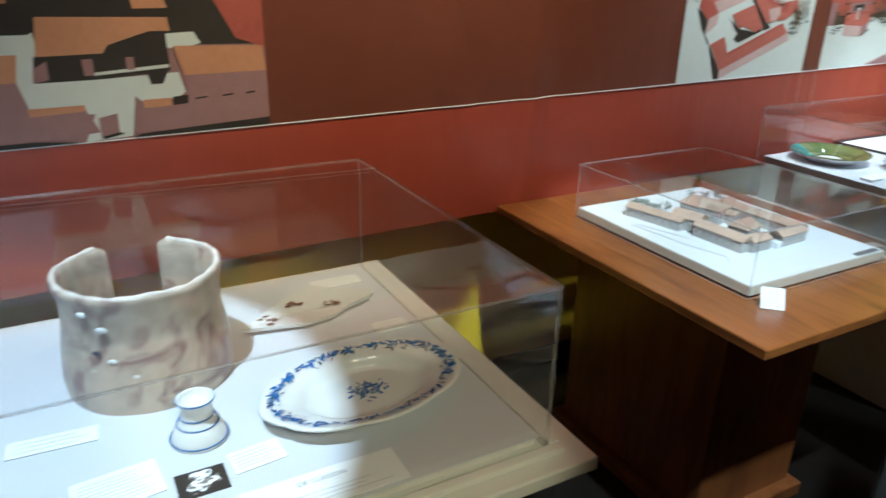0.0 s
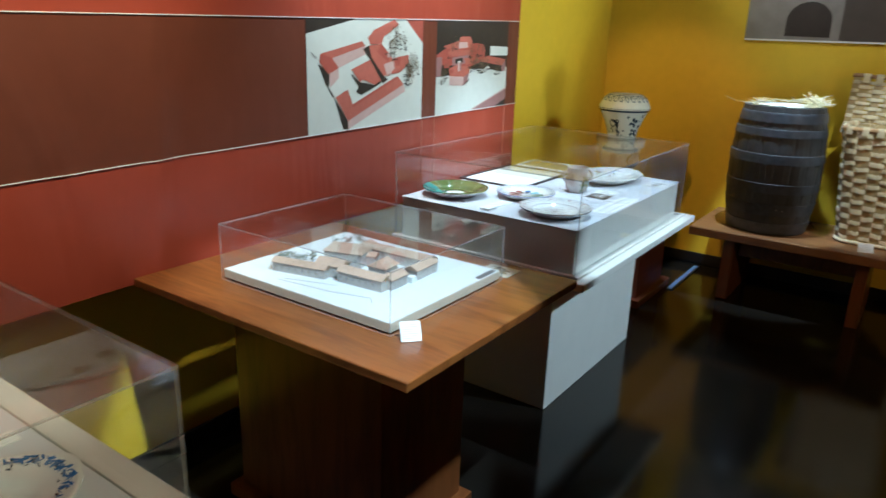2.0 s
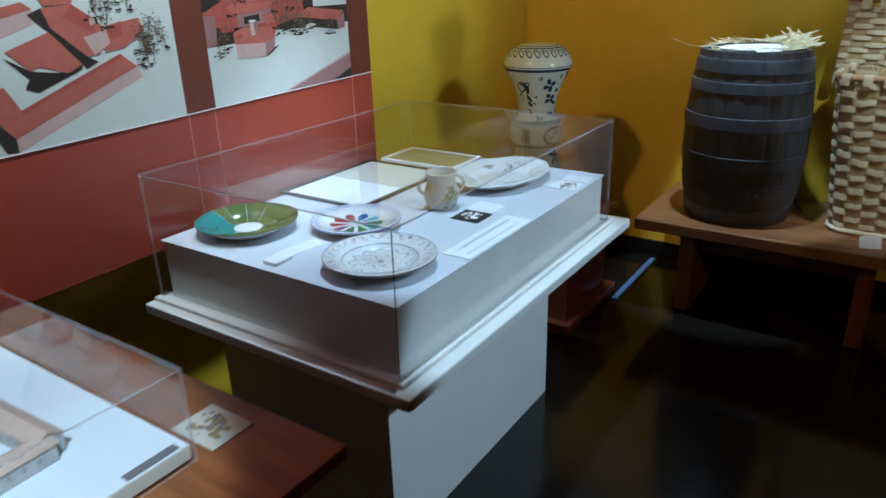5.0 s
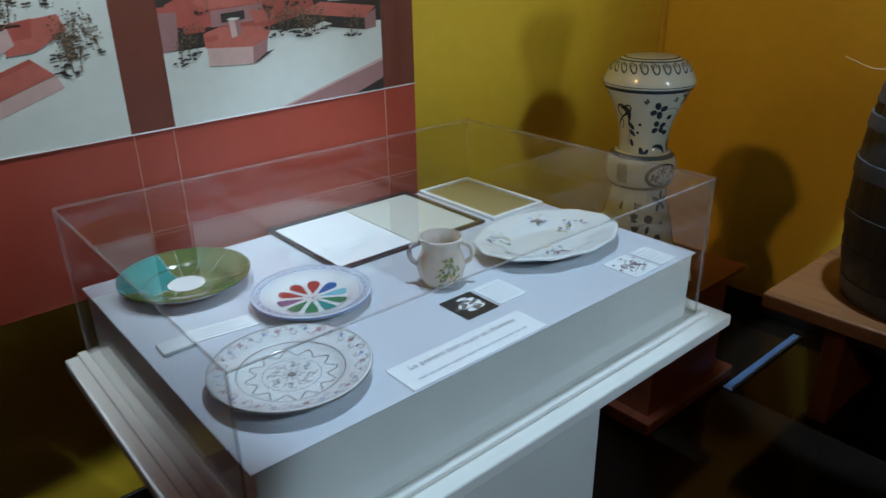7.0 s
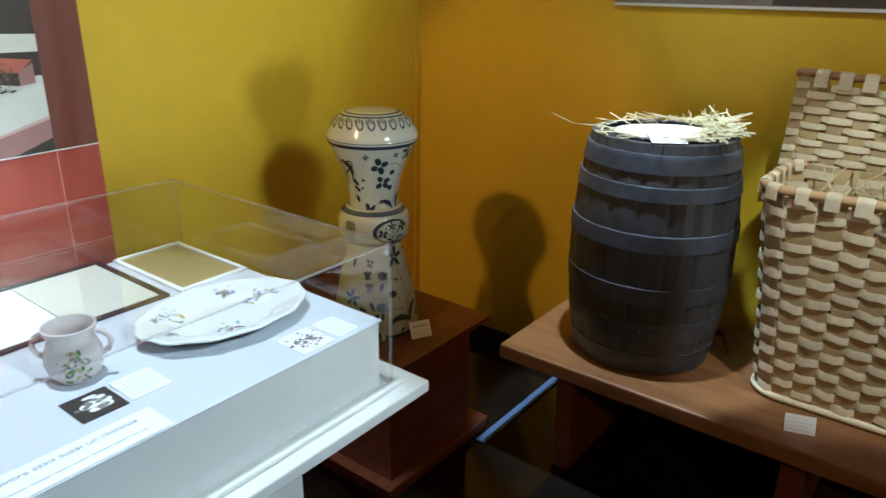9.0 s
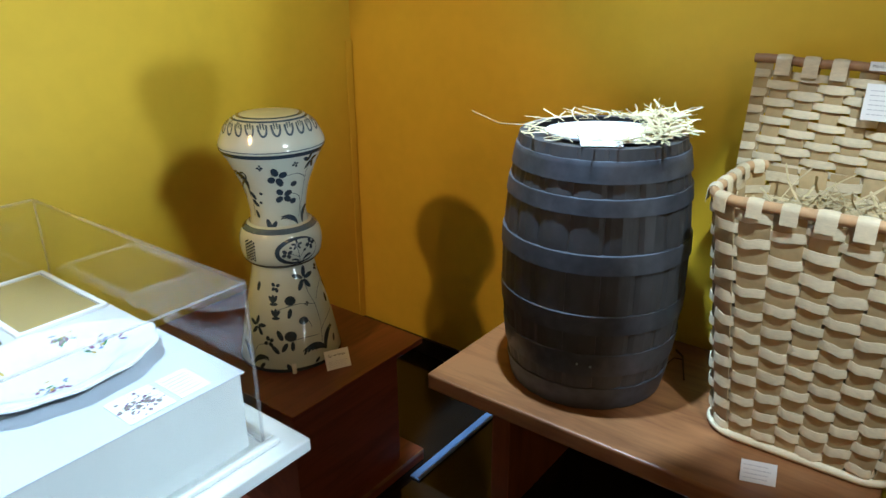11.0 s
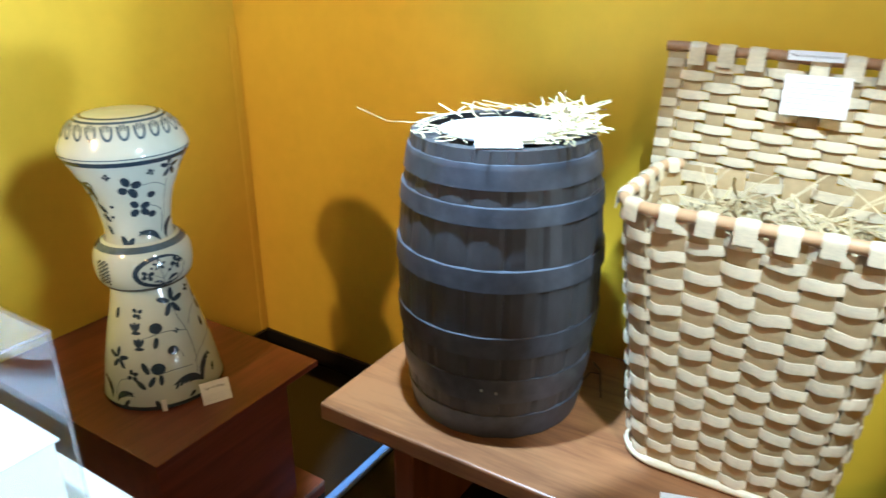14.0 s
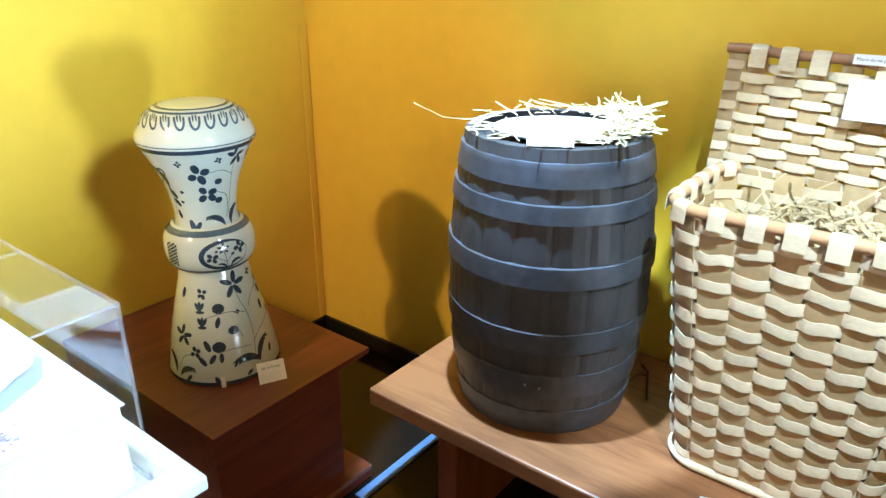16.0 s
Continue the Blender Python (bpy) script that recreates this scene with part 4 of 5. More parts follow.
def sagger():
    ob = thing("broken_kiln_pot", (-0.412, -0.462, TOP1), "broken pinkish-grey fired clay kiln pot, open behind", "pot")
    m = plain("scorched_kiln_clay", (0.50, 0.41, 0.32), 0.34, 0, 0.35, 26, 0.6, 60, 0.35)
    t = m.node_tree
    base = t.nodes["Principled BSDF"].inputs["Base Color"]
    old = base.links[0].from_socket
    co, ns, rp, mx = (t.nodes.new("ShaderNode" + k) for k in ("TexCoord", "TexNoise", "ValToRGB", "Mix"))
    ns.inputs["Scale"].default_value, ns.inputs["Detail"].default_value, ns.inputs["Distortion"].default_value = 13.0, 7, 1.6
    rp.color_ramp.elements[0].position, rp.color_ramp.elements[1].position = 0.50, 0.66
    mx.data_type = "RGBA"
    mx.inputs["B"].default_value = (0.27, 0.185, 0.165, 1)
    t.links.new(co.outputs["Object"], ns.inputs[0]), t.links.new(ns.outputs[0], rp.inputs[0])
    t.links.new(rp.outputs[0], mx.inputs["Factor"]), t.links.new(old, mx.inputs["A"]), t.links.new(mx.outputs["Result"], base)
    bm = bmesh.new()
    prof = [(0.150, 0.0), (0.153, 0.03), (0.148, 0.09), (0.140, 0.14), (0.139, 0.19), (0.146, 0.225), (0.147, 0.233), (0.142, 0.238), (0.134, 0.236), (0.129, 0.228), (0.126, 0.19), (0.124, 0.02), (0.132, 0.0), (0.150, 0.0)]
    lathe(bm, prof, 72, 0, radians(110), radians(68 + 360), (1, 1), lambda a, r: 1 + 0.006 * math.sin(5 * a) + 0.003 * math.sin(11 * a + 1))
    for v in bm.verts:
        if v.co.z > 0.2:
            v.co.z += 0.0012 * math.sin(7 * math.atan2(v.co.y, v.co.x))
        a = math.degrees(math.atan2(v.co.y, v.co.x)) % 360
        if a < 75 or 103 < a < 125:
            edge = 68 if a < 75 else 110
            k = 1 - min(1, abs(a - edge) / 7)
            v.co.z -= v.co.z * 0.05 * k
    for v in bm.verts:
        v.co.z *= 0.93
    ends = [e for e in bm.edges if e.is_boundary]
    bmesh.ops.edgenet_fill(bm, edges=ends)
    part("body", bm, m, ob, "", True, 1.0)
    rim_m = plain("pale_worn_rim_clay", (0.70, 0.62, 0.54), 0.4, 0, 0.25, 40, 0.3, 80)
    bm = bmesh.new()
    pts = [(0.1385 * (1 + 0.006 * math.sin(5 * a) + 0.003 * math.sin(11 * a + 1)) * math.cos(a), 0.1385 * (1 + 0.006 * math.sin(5 * a)) * math.sin(a), 0.218 + 0.0012 * math.sin(7 * a)) for a in [radians(118 + k * 302 / 60) for k in range(61)]]
    tube(bm, pts, lambda i: 0.0058 + 0.0012 * math.sin(i * 1.7), 8)
    part("rim", bm, rim_m, ob, "pale worn rim", True, 1.2)
    for a, z, s in ((-118, 0.105, 0.008), (-122, 0.165, 0.010), (-135, 0.190, 0.009), (-140, 0.055, 0.007), (-112, 0.03, 0.007), (-128, 0.12, 0.007), (-104, 0.075, 0.009), (-131, 0.085, 0.009)):
        bm = bmesh.new()
        a = radians(a)
        r = 0.143 + 0.003
        bmesh.ops.create_icosphere(bm, subdivisions=2, radius=s, matrix=pose(r * math.cos(a), r * math.sin(a), z, 0, 0, math.degrees(a)) @ Matrix.Diagonal((0.35, 1.1, 0.6, 1)))
        part("glaze_drop", bm, NAVY if s < 0.008 else GLAZE, ob, "", True, 2)


sagger()
d4 = dish("oval_dish", (-0.076, -0.722, TOP1), 0.125, "white oval faience dish with blue painted border", None, None, 0.034, (1.55, 1.0), 8, lambda a, r: 1 + 0.035 * abs(math.cos(4 * a)) ** 0.7)
rng = random.Random(12)
painted(d4, arcs(rng, 330, 0.87, 0.97, 0.122, (1.55, 1), (0.007, 0.017)), BLUE_G, 0.122, 0.034, (1.55, 1), "blue_border")
painted(d4, arcs(rng, 60, 0.80, 0.97, 0.122, (1.55, 1), (0.006, 0.014)), NAVY, 0.122, 0.034, (1.55, 1), "dark_blue_border")
painted(d4, [(0.0 + rng.gauss(0, 0.019), rng.gauss(0, 0.012), rng.uniform(0.007, 0.015), rng.uniform(0.003, 0.006), rng.uniform(0, 3.1)) for _ in range(70)], BLUE_G, 0.122, 0.034, (1.55, 1), "blue_centre_flower")


def shard():
    ob = thing("plate_shard", (-0.075, -0.36, TOP1), "broken white faience plate fragment with brown flowers", "shard")
    bm = bmesh.new()
    out = ((-0.155, -0.055), (-0.02, -0.075), (0.05, -0.062), (0.09, -0.035), (0.165, -0.01), (0.15, 0.03), (0.075, 0.075), (0.055, 0.10), (0.02, 0.085), (-0.02, 0.07))
    low = [bm.verts.new((x * 0.97, y * 0.97, 0.004 + 0.10 * math.hypot(x, y) ** 1.5)) for x, y in out]
    top = [bm.verts.new((x, y, 0.012 + 0.12 * math.hypot(x, y) ** 1.5)) for x, y in out]
    c1, c2 = bm.verts.new((0, 0, 0.008)), bm.verts.new((0, 0, 0.001))
    n = len(out)
    for i in range(n):
        j = (i + 1) % n
        bm.faces.new((top[i], top[j], c1)), bm.faces.new((low[j], low[i], c2)), bm.faces.new((low[i], low[j], top[j], top[i]))
    part("body", bm, GLAZE, ob)
    rg = random.Random(4)
    bm = bmesh.new()
    for cx, cy in ((-0.02, 0.03), (0.06, -0.01), (-0.085, -0.035)):
        for _ in range(12):
            x, y, r = cx + rg.gauss(0, 0.011), cy + rg.gauss(0, 0.009), rg.uniform(0.003, 0.009)
            z = 0.0145 + 0.12 * math.hypot(x, y) ** 1.5
            bm.faces.new([bm.verts.new((x + r * math.cos(i * 1.047), y + 0.7 * r * math.sin(i * 1.047), z)) for i in range(6)])
    tagged(part("painted_flowers", bm, plain("brown_flower_glaze", (0.22, 0.13, 0.09), 0.2, 0, 0.2), ob), kind="stuff")


shard()


def cup():
    ob = thing("small_cup", (-0.372, -0.715, TOP1), "small white cup with blue painted lines", "cup")
    bm = bmesh.new()
    lathe(bm, [(0.001, 0.001), (0.046, 0.0), (0.047, 0.004), (0.040, 0.020), (0.035, 0.030), (0.031, 0.034), (0.027, 0.044), (0.025, 0.060), (0.028, 0.074), (0.030, 0.078), (0.026, 0.077), (0.021, 0.058), (0.001, 0.050)], 32)
    part("body", bm, GLAZE, ob, "", True, 1.0)
    for z, r in ((0.0765, 0.0302), (0.0325, 0.0335), (0.006, 0.0465), (0.046, 0.0270)):
        bm = bmesh.new()
        tube(bm, [(r * math.cos(k * math.tau / 40), r * math.sin(k * math.tau / 40), z) for k in range(40)], 0.0013, 6, True)
        part("painted_line", bm, BLUE_G, ob)


cup()
card("label_card", (-0.225, -0.925, TOP1), 0.25, 0.078, "white caption card with a grey printed title", bars=3, title="DE CUISSON", title_size=0.014)
card("label_card", (-0.300, -0.808, TOP1), 0.085, 0.055, "small white printed caption card", bars=5, rz=6)
card("label_card", (-0.588, -0.625, TOP1), 0.135, 0.045, "small white printed caption card", bars=3, rz=-3)
card("label_card", (-0.505, -0.79, TOP1), 0.125, 0.085, "white printed text card", bars=8, rz=6)
card("label_card", (0.075, -0.50, TOP1), 0.075, 0.045, "small white printed caption card", bars=4)
card("label_card", (0.045, -0.235, TOP1), 0.12, 0.05, "small white printed caption card", bars=4)
photo_card((-0.390, -0.832, TOP1), 0.075, 0.06, "grey photograph card of an arched kiln", P_DARK, (PAPER, GREY_G), 5)

# ---- architectural model under its hood ----
M_BASE = plain("white_model_board", (0.80, 0.82, 0.80), 0.5, 0, 0.03)
M_WALL = plain("grey_model_wall", (0.42, 0.39, 0.36), 0.7, 0, 0.25, 90)
M_HOLE = plain("dark_model_window", (0.26, 0.24, 0.22), 0.7)
M_ROOF = plain("salmon_model_roof", (0.55, 0.39, 0.28), 0.7, 0, 0.25, 120, 0.4, 700)
M_TREE = plain("grey_model_foliage", (0.20, 0.22, 0.17), 0.8, 0, 0.4, 200)
MZ = 0.7455


def model():
    ob = thing("architectural_model", (1.075, -0.515, MZ), "model of farm buildings on a white board under acrylic", "model")
    part("board", block(-0.253, 0.253, -0.308, 0.308, 0.006, 0.030, 0.001), CREAM, ob, "cream-edged model board")
    part("plinth", block(-0.24, 0.24, -0.295, 0.295, 0.0003, 0.0057), BLACK, ob)
    part("ground", block(-0.252, 0.252, -0.307, 0.307, 0.0303, 0.032), M_BASE, ob, "white model ground")
    cover(ob, -0.259, 0.259, -0.314, 0.314, 0.001, 0.166, 0.004)

    def house(x, y, ln, wd, ang, h=0.030, roof=0.014, hip=0.0):
        a = radians(ang)
        m = Matrix.Translation((x, y, 0.0323)) @ Matrix.Rotation(a, 4, "Z")
        bm = slab(bmesh.new(), -ln / 2, ln / 2, -wd / 2, wd / 2, 0, h)
        bm.transform(m)
        b = part("building", bm, M_WALL, ob)
        bm = bmesh.new()
        e, t = 0.003, 0.0018
        outer, inner = [], []
        for lift, store in ((t, outer), (0.0, inner)):
            for p in ((-ln / 2 - e, -wd / 2 - e, h), (ln / 2 + e, -wd / 2 - e, h), (ln / 2 + e, wd / 2 + e, h), (-ln / 2 - e, wd / 2 + e, h), (-ln / 2 - e + hip, 0, h + roof), (ln / 2 + e - hip, 0, h + roof)):
                store.append(bm.verts.new((p[0], p[1], p[2] + lift + 0.0004)))
        for f in ((0, 1, 5, 4), (2, 3, 4, 5), (1, 2, 5), (3, 0, 4)):
            bm.faces.new([outer[i] for i in f])
            bm.faces.new([inner[i] for i in reversed(f)])
        for i in range(4):
            j = (i + 1) % 4
            bm.faces.new((inner[i], inner[j], outer[j], outer[i]))
        bmesh.ops.recalc_face_normals(bm, faces=bm.faces[:])
        bm.transform(m)
        part("roof", bm, M_ROOF, b)
        # small dark openings along the long walls
        for side in (-1, 1):
            for k in range(int(ln / 0.022)):
                x0 = -ln / 2 + 0.011 + k * 0.022
                bm = slab(bmesh.new(), x0 - 0.0025, x0 + 0.0025, side * (wd / 2 + 0.0002) - 0.0003, side * (wd / 2 + 0.0002) + 0.0003, h * 0.42, h * 0.70)
                bm.transform(m)
                part("opening", bm, M_HOLE, b)

    house(-0.138, 0.112, 0.172, 0.036, -77, 0.026, 0.011)
    house(-0.088, 0.038, 0.080, 0.052, -74, 0.032, 0.016)
    house(-0.095, -0.085, 0.150, 0.046, -86, 0.030, 0.012)
    house(-0.050, -0.150, 0.070, 0.044, 2, 0.028, 0.012)
    house(0.072, -0.155, 0.105, 0.040, 3, 0.028, 0.012)
    house(0.118, -0.045, 0.225, 0.042, 93, 0.030, 0.013)
    house(0.095, 0.072, 0.050, 0.046, 10, 0.036, 0.013)
    house(0.016, 0.078, 0.118, 0.074, -72, 0.040, 0.020, 0.018)
    house(-0.006, -0.078, 0.064, 0.058, 8, 0.032, 0.018, 0.012)
    house(0.052, 0.020, 0.040, 0.030, -70, 0.026, 0.010)
    rg = random.Random(8)
    spots = [(rg.uniform(-0.15, 0.0), rg.uniform(0.10, 0.23)) for _ in range(15)] + [(rg.uniform(0.07, 0.16), rg.uniform(0.11, 0.20)) for _ in range(7)]
    for x, y in spots:
        bm = bmesh.new()
        tall = rg.uniform(0.026, 0.042)
        tube(bm, [(x, y, 0.0323), (x + 0.001, y, 0.0323 + tall * 0.5), (x + 0.002, y + 0.001, 0.0323 + tall)], 0.0007, 5)
        for _ in range(9):
            a, q = rg.uniform(0, math.tau), rg.uniform(0.006, 0.015)
            z = 0.0323 + tall * rg.uniform(0.45, 0.95)
            tip = Vector((x + q * math.cos(a), y + q * math.sin(a), z + 0.006))
            tube(bm, [(x + 0.001, y, z), tip], 0.0004, 4)
            for _ in range(3):
                bmesh.ops.create_icosphere(bm, subdivisions=1, radius=rg.uniform(0.0009, 0.0024), matrix=Matrix.Translation(tip + Vector((rg.gauss(0, 0.003), rg.gauss(0, 0.003), rg.gauss(0, 0.002)))))
        part("model_tree", bm, M_TREE, ob)
    part("white_block", block(-0.006, 0.016, -0.182, -0.160, 0.0323, 0.050, 0.001), M_BASE, ob)
    part("plaque", block(0.150, 0.238, -0.304, -0.288, 0.0323, 0.0345, 0.0005), plain("grey_plaque", (0.16, 0.16, 0.15), 0.4), ob, "small grey printed plaque")
    bm = bmesh.new()
    for p, q in (((-0.215, 0.12), (-0.192, -0.055)), ((-0.192, -0.055), (-0.160, -0.165)), ((-0.160, -0.165), (-0.184, -0.19)), ((-0.20, 0.12), (-0.150, -0.03))):
        tube(bm, [(*p, 0.0326), (*q, 0.0326)], 0.0012, 4)
    part("path_line", bm, plain("grey_path_line", (0.5, 0.5, 0.47), 0.7), ob)


model()
card("label_card", (0.857, -0.850, MZ + 0.001), 0.05, 0.05, "small white printed card leaning on the model board", rz=-62, rx=30, bars=7).matrix_world = pose(0.838, -0.872, MZ + 0.020, 52, 0, -42)
photo_card((1.402, -0.778, MZ), 0.085, 0.105, "small aged brown picture card on the table", CREAM, (OCHRE_P, GREY_G), 6, 1.6)

# ---- faience roof finial ----
FX, FY, FZ = 3.505, -0.315, 0.4252
LOW = [(0.143, 0.0), (0.148, 0.004), (0.1475, 0.012), (0.141, 0.05), (0.128, 0.12), (0.110, 0.195), (0.094, 0.257), (0.087, 0.30)]
RING = [(0.086, 0.298), (0.098, 0.306), (0.110, 0.325), (0.1145, 0.355), (0.111, 0.385), (0.098, 0.407), (0.082, 0.418)]
UP = [(0.080, 0.414), (0.077, 0.432), (0.078, 0.46), (0.087, 0.51), (0.104, 0.555), (0.122, 0.595), (0.135, 0.618), (0.141, 0.632), (0.1405, 0.645), (0.132, 0.665), (0.118, 0.690), (0.098, 0.705), (0.088, 0.711), (0.060, 0.716), (0.001, 0.718)]


def profile_radius(prof, z):
    for (r1, z1), (r2, z2) in zip(prof, prof[1:]):
        if z1 <= z <= z2:
            return r1 + (r2 - r1) * (z - z1) / (z2 - z1)
    return prof[0][0] if z < prof[0][1] else prof[-1][0]


def finial():
    ob = thing("roof_finial", (FX, FY, FZ), "white faience roof finial painted with dark blue flowers", "finial")

    def fine(prof, n=4):
        out = []
        for i in range(len(prof) - 1):
            p0, p1, p2, p3 = prof[max(0, i - 1)], prof[i], prof[i + 1], prof[min(len(prof) - 1, i + 2)]
            for k in range(n):
                t = k / n
                out.append(tuple(0.5 * (2 * b + (c - a) * t + (2 * a - 5 * b + 4 * c - d) * t * t + (3 * b - a - 3 * c + d) * t ** 3) for a, b, c, d in zip(p0, p1, p2, p3)))
        return out + [prof[-1]]

    pieces = {}
    for nm, prof in (("lower_cone", LOW), ("collar", RING), ("upper_vase", UP)):
        bm = bmesh.new()
        lathe(bm, fine(prof), 72)
        pieces[nm] = (part(nm, bm, CREAM_GLAZE, ob, "", True, 1.2), fine(prof))
    FRONT = math.radians(-122)

    def stroke(bm, piece, cu, cv, ln, wd, an, lift=0.0011):
        prof = pieces[piece][1]
        cv += 0.01 if piece == "collar" else 0.0
        vs = []
        for i in range(10):
            t = i * math.tau / 10
            u = cu + ln / 2 * math.cos(t) * math.cos(an) - wd / 2 * math.sin(t) * math.sin(an)
            v = cv + ln / 2 * math.cos(t) * math.sin(an) + wd / 2 * math.sin(t) * math.cos(an)
            r = profile_radius(prof, v) + lift
            a = FRONT + u / profile_radius(prof, cv)
            vs.append(bm.verts.new((r * math.cos(a), r * math.sin(a), v)))
        c = bm.verts.new(((profile_radius(prof, cv) + lift * 1.3) * math.cos(FRONT + cu / profile_radius(prof, cv)), (profile_radius(prof, cv) + lift * 1.3) * math.sin(FRONT + cu / profile_radius(prof, cv)), cv))
        for i in range(10):
            bm.faces.new((vs[i], vs[(i + 1) % 10], c))

    def ribbon(bm, piece, path, lift=0.0011):
        """One brush line along (u, v, width) points."""
        prof = pieces[piece][1]
        path = [(u, v + (0.01 if piece == "collar" else 0.0), w) for u, v, w in path]
        prev = None
        for k, (u, v, w) in enumerate(path):
            p, q = path[max(0, k - 1)], path[min(len(path) - 1, k + 1)]
            du, dv = q[0] - p[0], q[1] - p[1]
            n = math.hypot(du, dv) or 1.0
            row = []
            for h in (-0.5, 0.0, 0.5):
                uu, vv = u - h * w * dv / n, v + h * w * du / n
                r = profile_radius(prof, vv) + lift
                a = FRONT + uu / profile_radius(prof, v)
                row.append(bm.verts.new((r * math.cos(a), r * math.sin(a), vv)))
            if prev:
                bm.faces.new((prev[0], row[0], row[1], prev[1])), bm.faces.new((prev[1], row[1], row[2], prev[2]))
            prev = row

    def motif(piece, kind, u, v, s, turn=0.0):
        bm = bmesh.new()
        s = s * (1.15 if kind == "acanthus" else 1.42)
        rg = random.Random(round(1000 * (u + 2 * v) + 7))
        mat = NAVY
        if kind == "star":
            for k in range(5):
                a = turn + k * math.tau / 5 + rg.uniform(-0.12, 0.12)
                stroke(bm, piece, u + s * 0.55 * math.cos(a), v + s * 0.55 * math.sin(a), s * 0.95, s * 0.40, a)
        elif kind == "clover":
            for k in range(4):
                a = turn + k * math.tau / 4 + rg.uniform(-0.25, 0.25)
                stroke(bm, piece, u + s * 0.62 * math.cos(a), v + s * 0.62 * math.sin(a), s * rg.uniform(0.8, 1.15), s * 0.72, a)
        elif kind == "tulip":
            for k in range(3):
                a = turn + (k - 1) * 0.55
                stroke(bm, piece, u + s * 0.35 * math.cos(a), v + s * 0.35 * math.sin(a), s * 0.85, s * 0.34, a)
            stroke(bm, piece, u, v - s * 0.15, s * 0.8, s * 0.3, 0)
        elif kind == "dot":
            stroke(bm, piece, u, v, s, s * 0.85, turn)
        elif kind == "drop":
            stroke(bm, piece, u, v, s * 1.15, s * 0.5, turn)
        elif kind == "acanthus":
            bend = 1.1 if turn < 1.57 else -1.1
            path = []
            for k in range(13):
                t = k / 12
                a = turn - bend * (t - 0.35) * 1.3
                path.append((path[-1][0] + s / 12 * math.cos(a) if path else u, path[-1][1] + s / 12 * math.sin(a) if path else v, s * (0.03 + 0.20 * math.sin(math.pi * min(1, t * 1.05)))))
            path = [(p, max(0.008 if piece == "lower_cone" else 0.3, q), w) for p, q, w in path]
            ribbon(bm, piece, path)
            for k in (4, 6, 8, 10):
                p, q, w = path[k]
                a = turn - bend * (k / 12 - 0.35) * 1.3 - bend * 0.75
                stroke(bm, piece, p + s * 0.11 * math.cos(a), q + s * 0.11 * math.sin(a), s * 0.24, s * 0.085, a, 0.0014)
        part(kind + "_motif", bm, mat, pieces[piece][0])

    def stem(piece, knots):
        """A thin brush line through a few knots."""
        pts = []
        for k in range(len(knots) - 1):
            p0, p1, p2, p3 = knots[max(0, k - 1)], knots[k], knots[k + 1], knots[min(len(knots) - 1, k + 2)]
            for i in range(7):
                t = i / 7
                pts.append(tuple(0.5 * (2 * b + (c - a) * t + (2 * a - 5 * b + 4 * c - d) * t * t + (3 * b - a - 3 * c + d) * t ** 3) for a, b, c, d in zip(p0, p1, p2, p3)) + (0.0016,))
        bm = bmesh.new()
        ribbon(bm, piece, pts + [knots[-1] + (0.0016,)])
        part("stem_motif", bm, BLUEGREY, pieces[piece][0])

    def band(piece, z0, z1, mat, lift=0.0012):
        prof = pieces[piece][1]
        bm = bmesh.new()
        lathe(bm, [(profile_radius(prof, z0 + (z1 - z0) * k / 4) + lift, z0 + (z1 - z0) * k / 4) for k in range(5)], 72)
        part("painted_band", bm, mat, pieces[piece][0], "", True, 2)

    band("lower_cone", 0.004, 0.014, NAVY)
    band("collar", 0.302, 0.313, NAVY), band("collar", 0.402, 0.414, BLUEGREY)
    band("upper_vase", 0.618, 0.629, NAVY), band("upper_vase", 0.634, 0.6365, BLUEGREY)
    band("upper_vase", 0.7045, 0.7085, BLUEGREY), band("upper_vase", 0.7115, 0.7135, BLUEGREY)
    # scalloped collar of loops under the crown
    for k in range(22):
        bm = bmesh.new()
        u0 = k * math.tau / 22
        mid = (u0 - math.pi) * profile_radius(UP, 0.69)
        ribbon(bm, "upper_vase", [(mid + 0.0105 * math.cos(t), 0.7005 - 0.025 * math.sin(t) ** 0.75, 0.0052) for t in [math.pi * i / 14 for i in range(15)]])
        for du in (-0.0035, 0.0035):
            ribbon(bm, "upper_vase", [(mid + du, 0.7035, 0.004), (mid + du, 0.698, 0.004), (mid + du, 0.6915, 0.0022)])
        part("loop_motif", bm, BLUEGREY, pieces["upper_vase"][0])
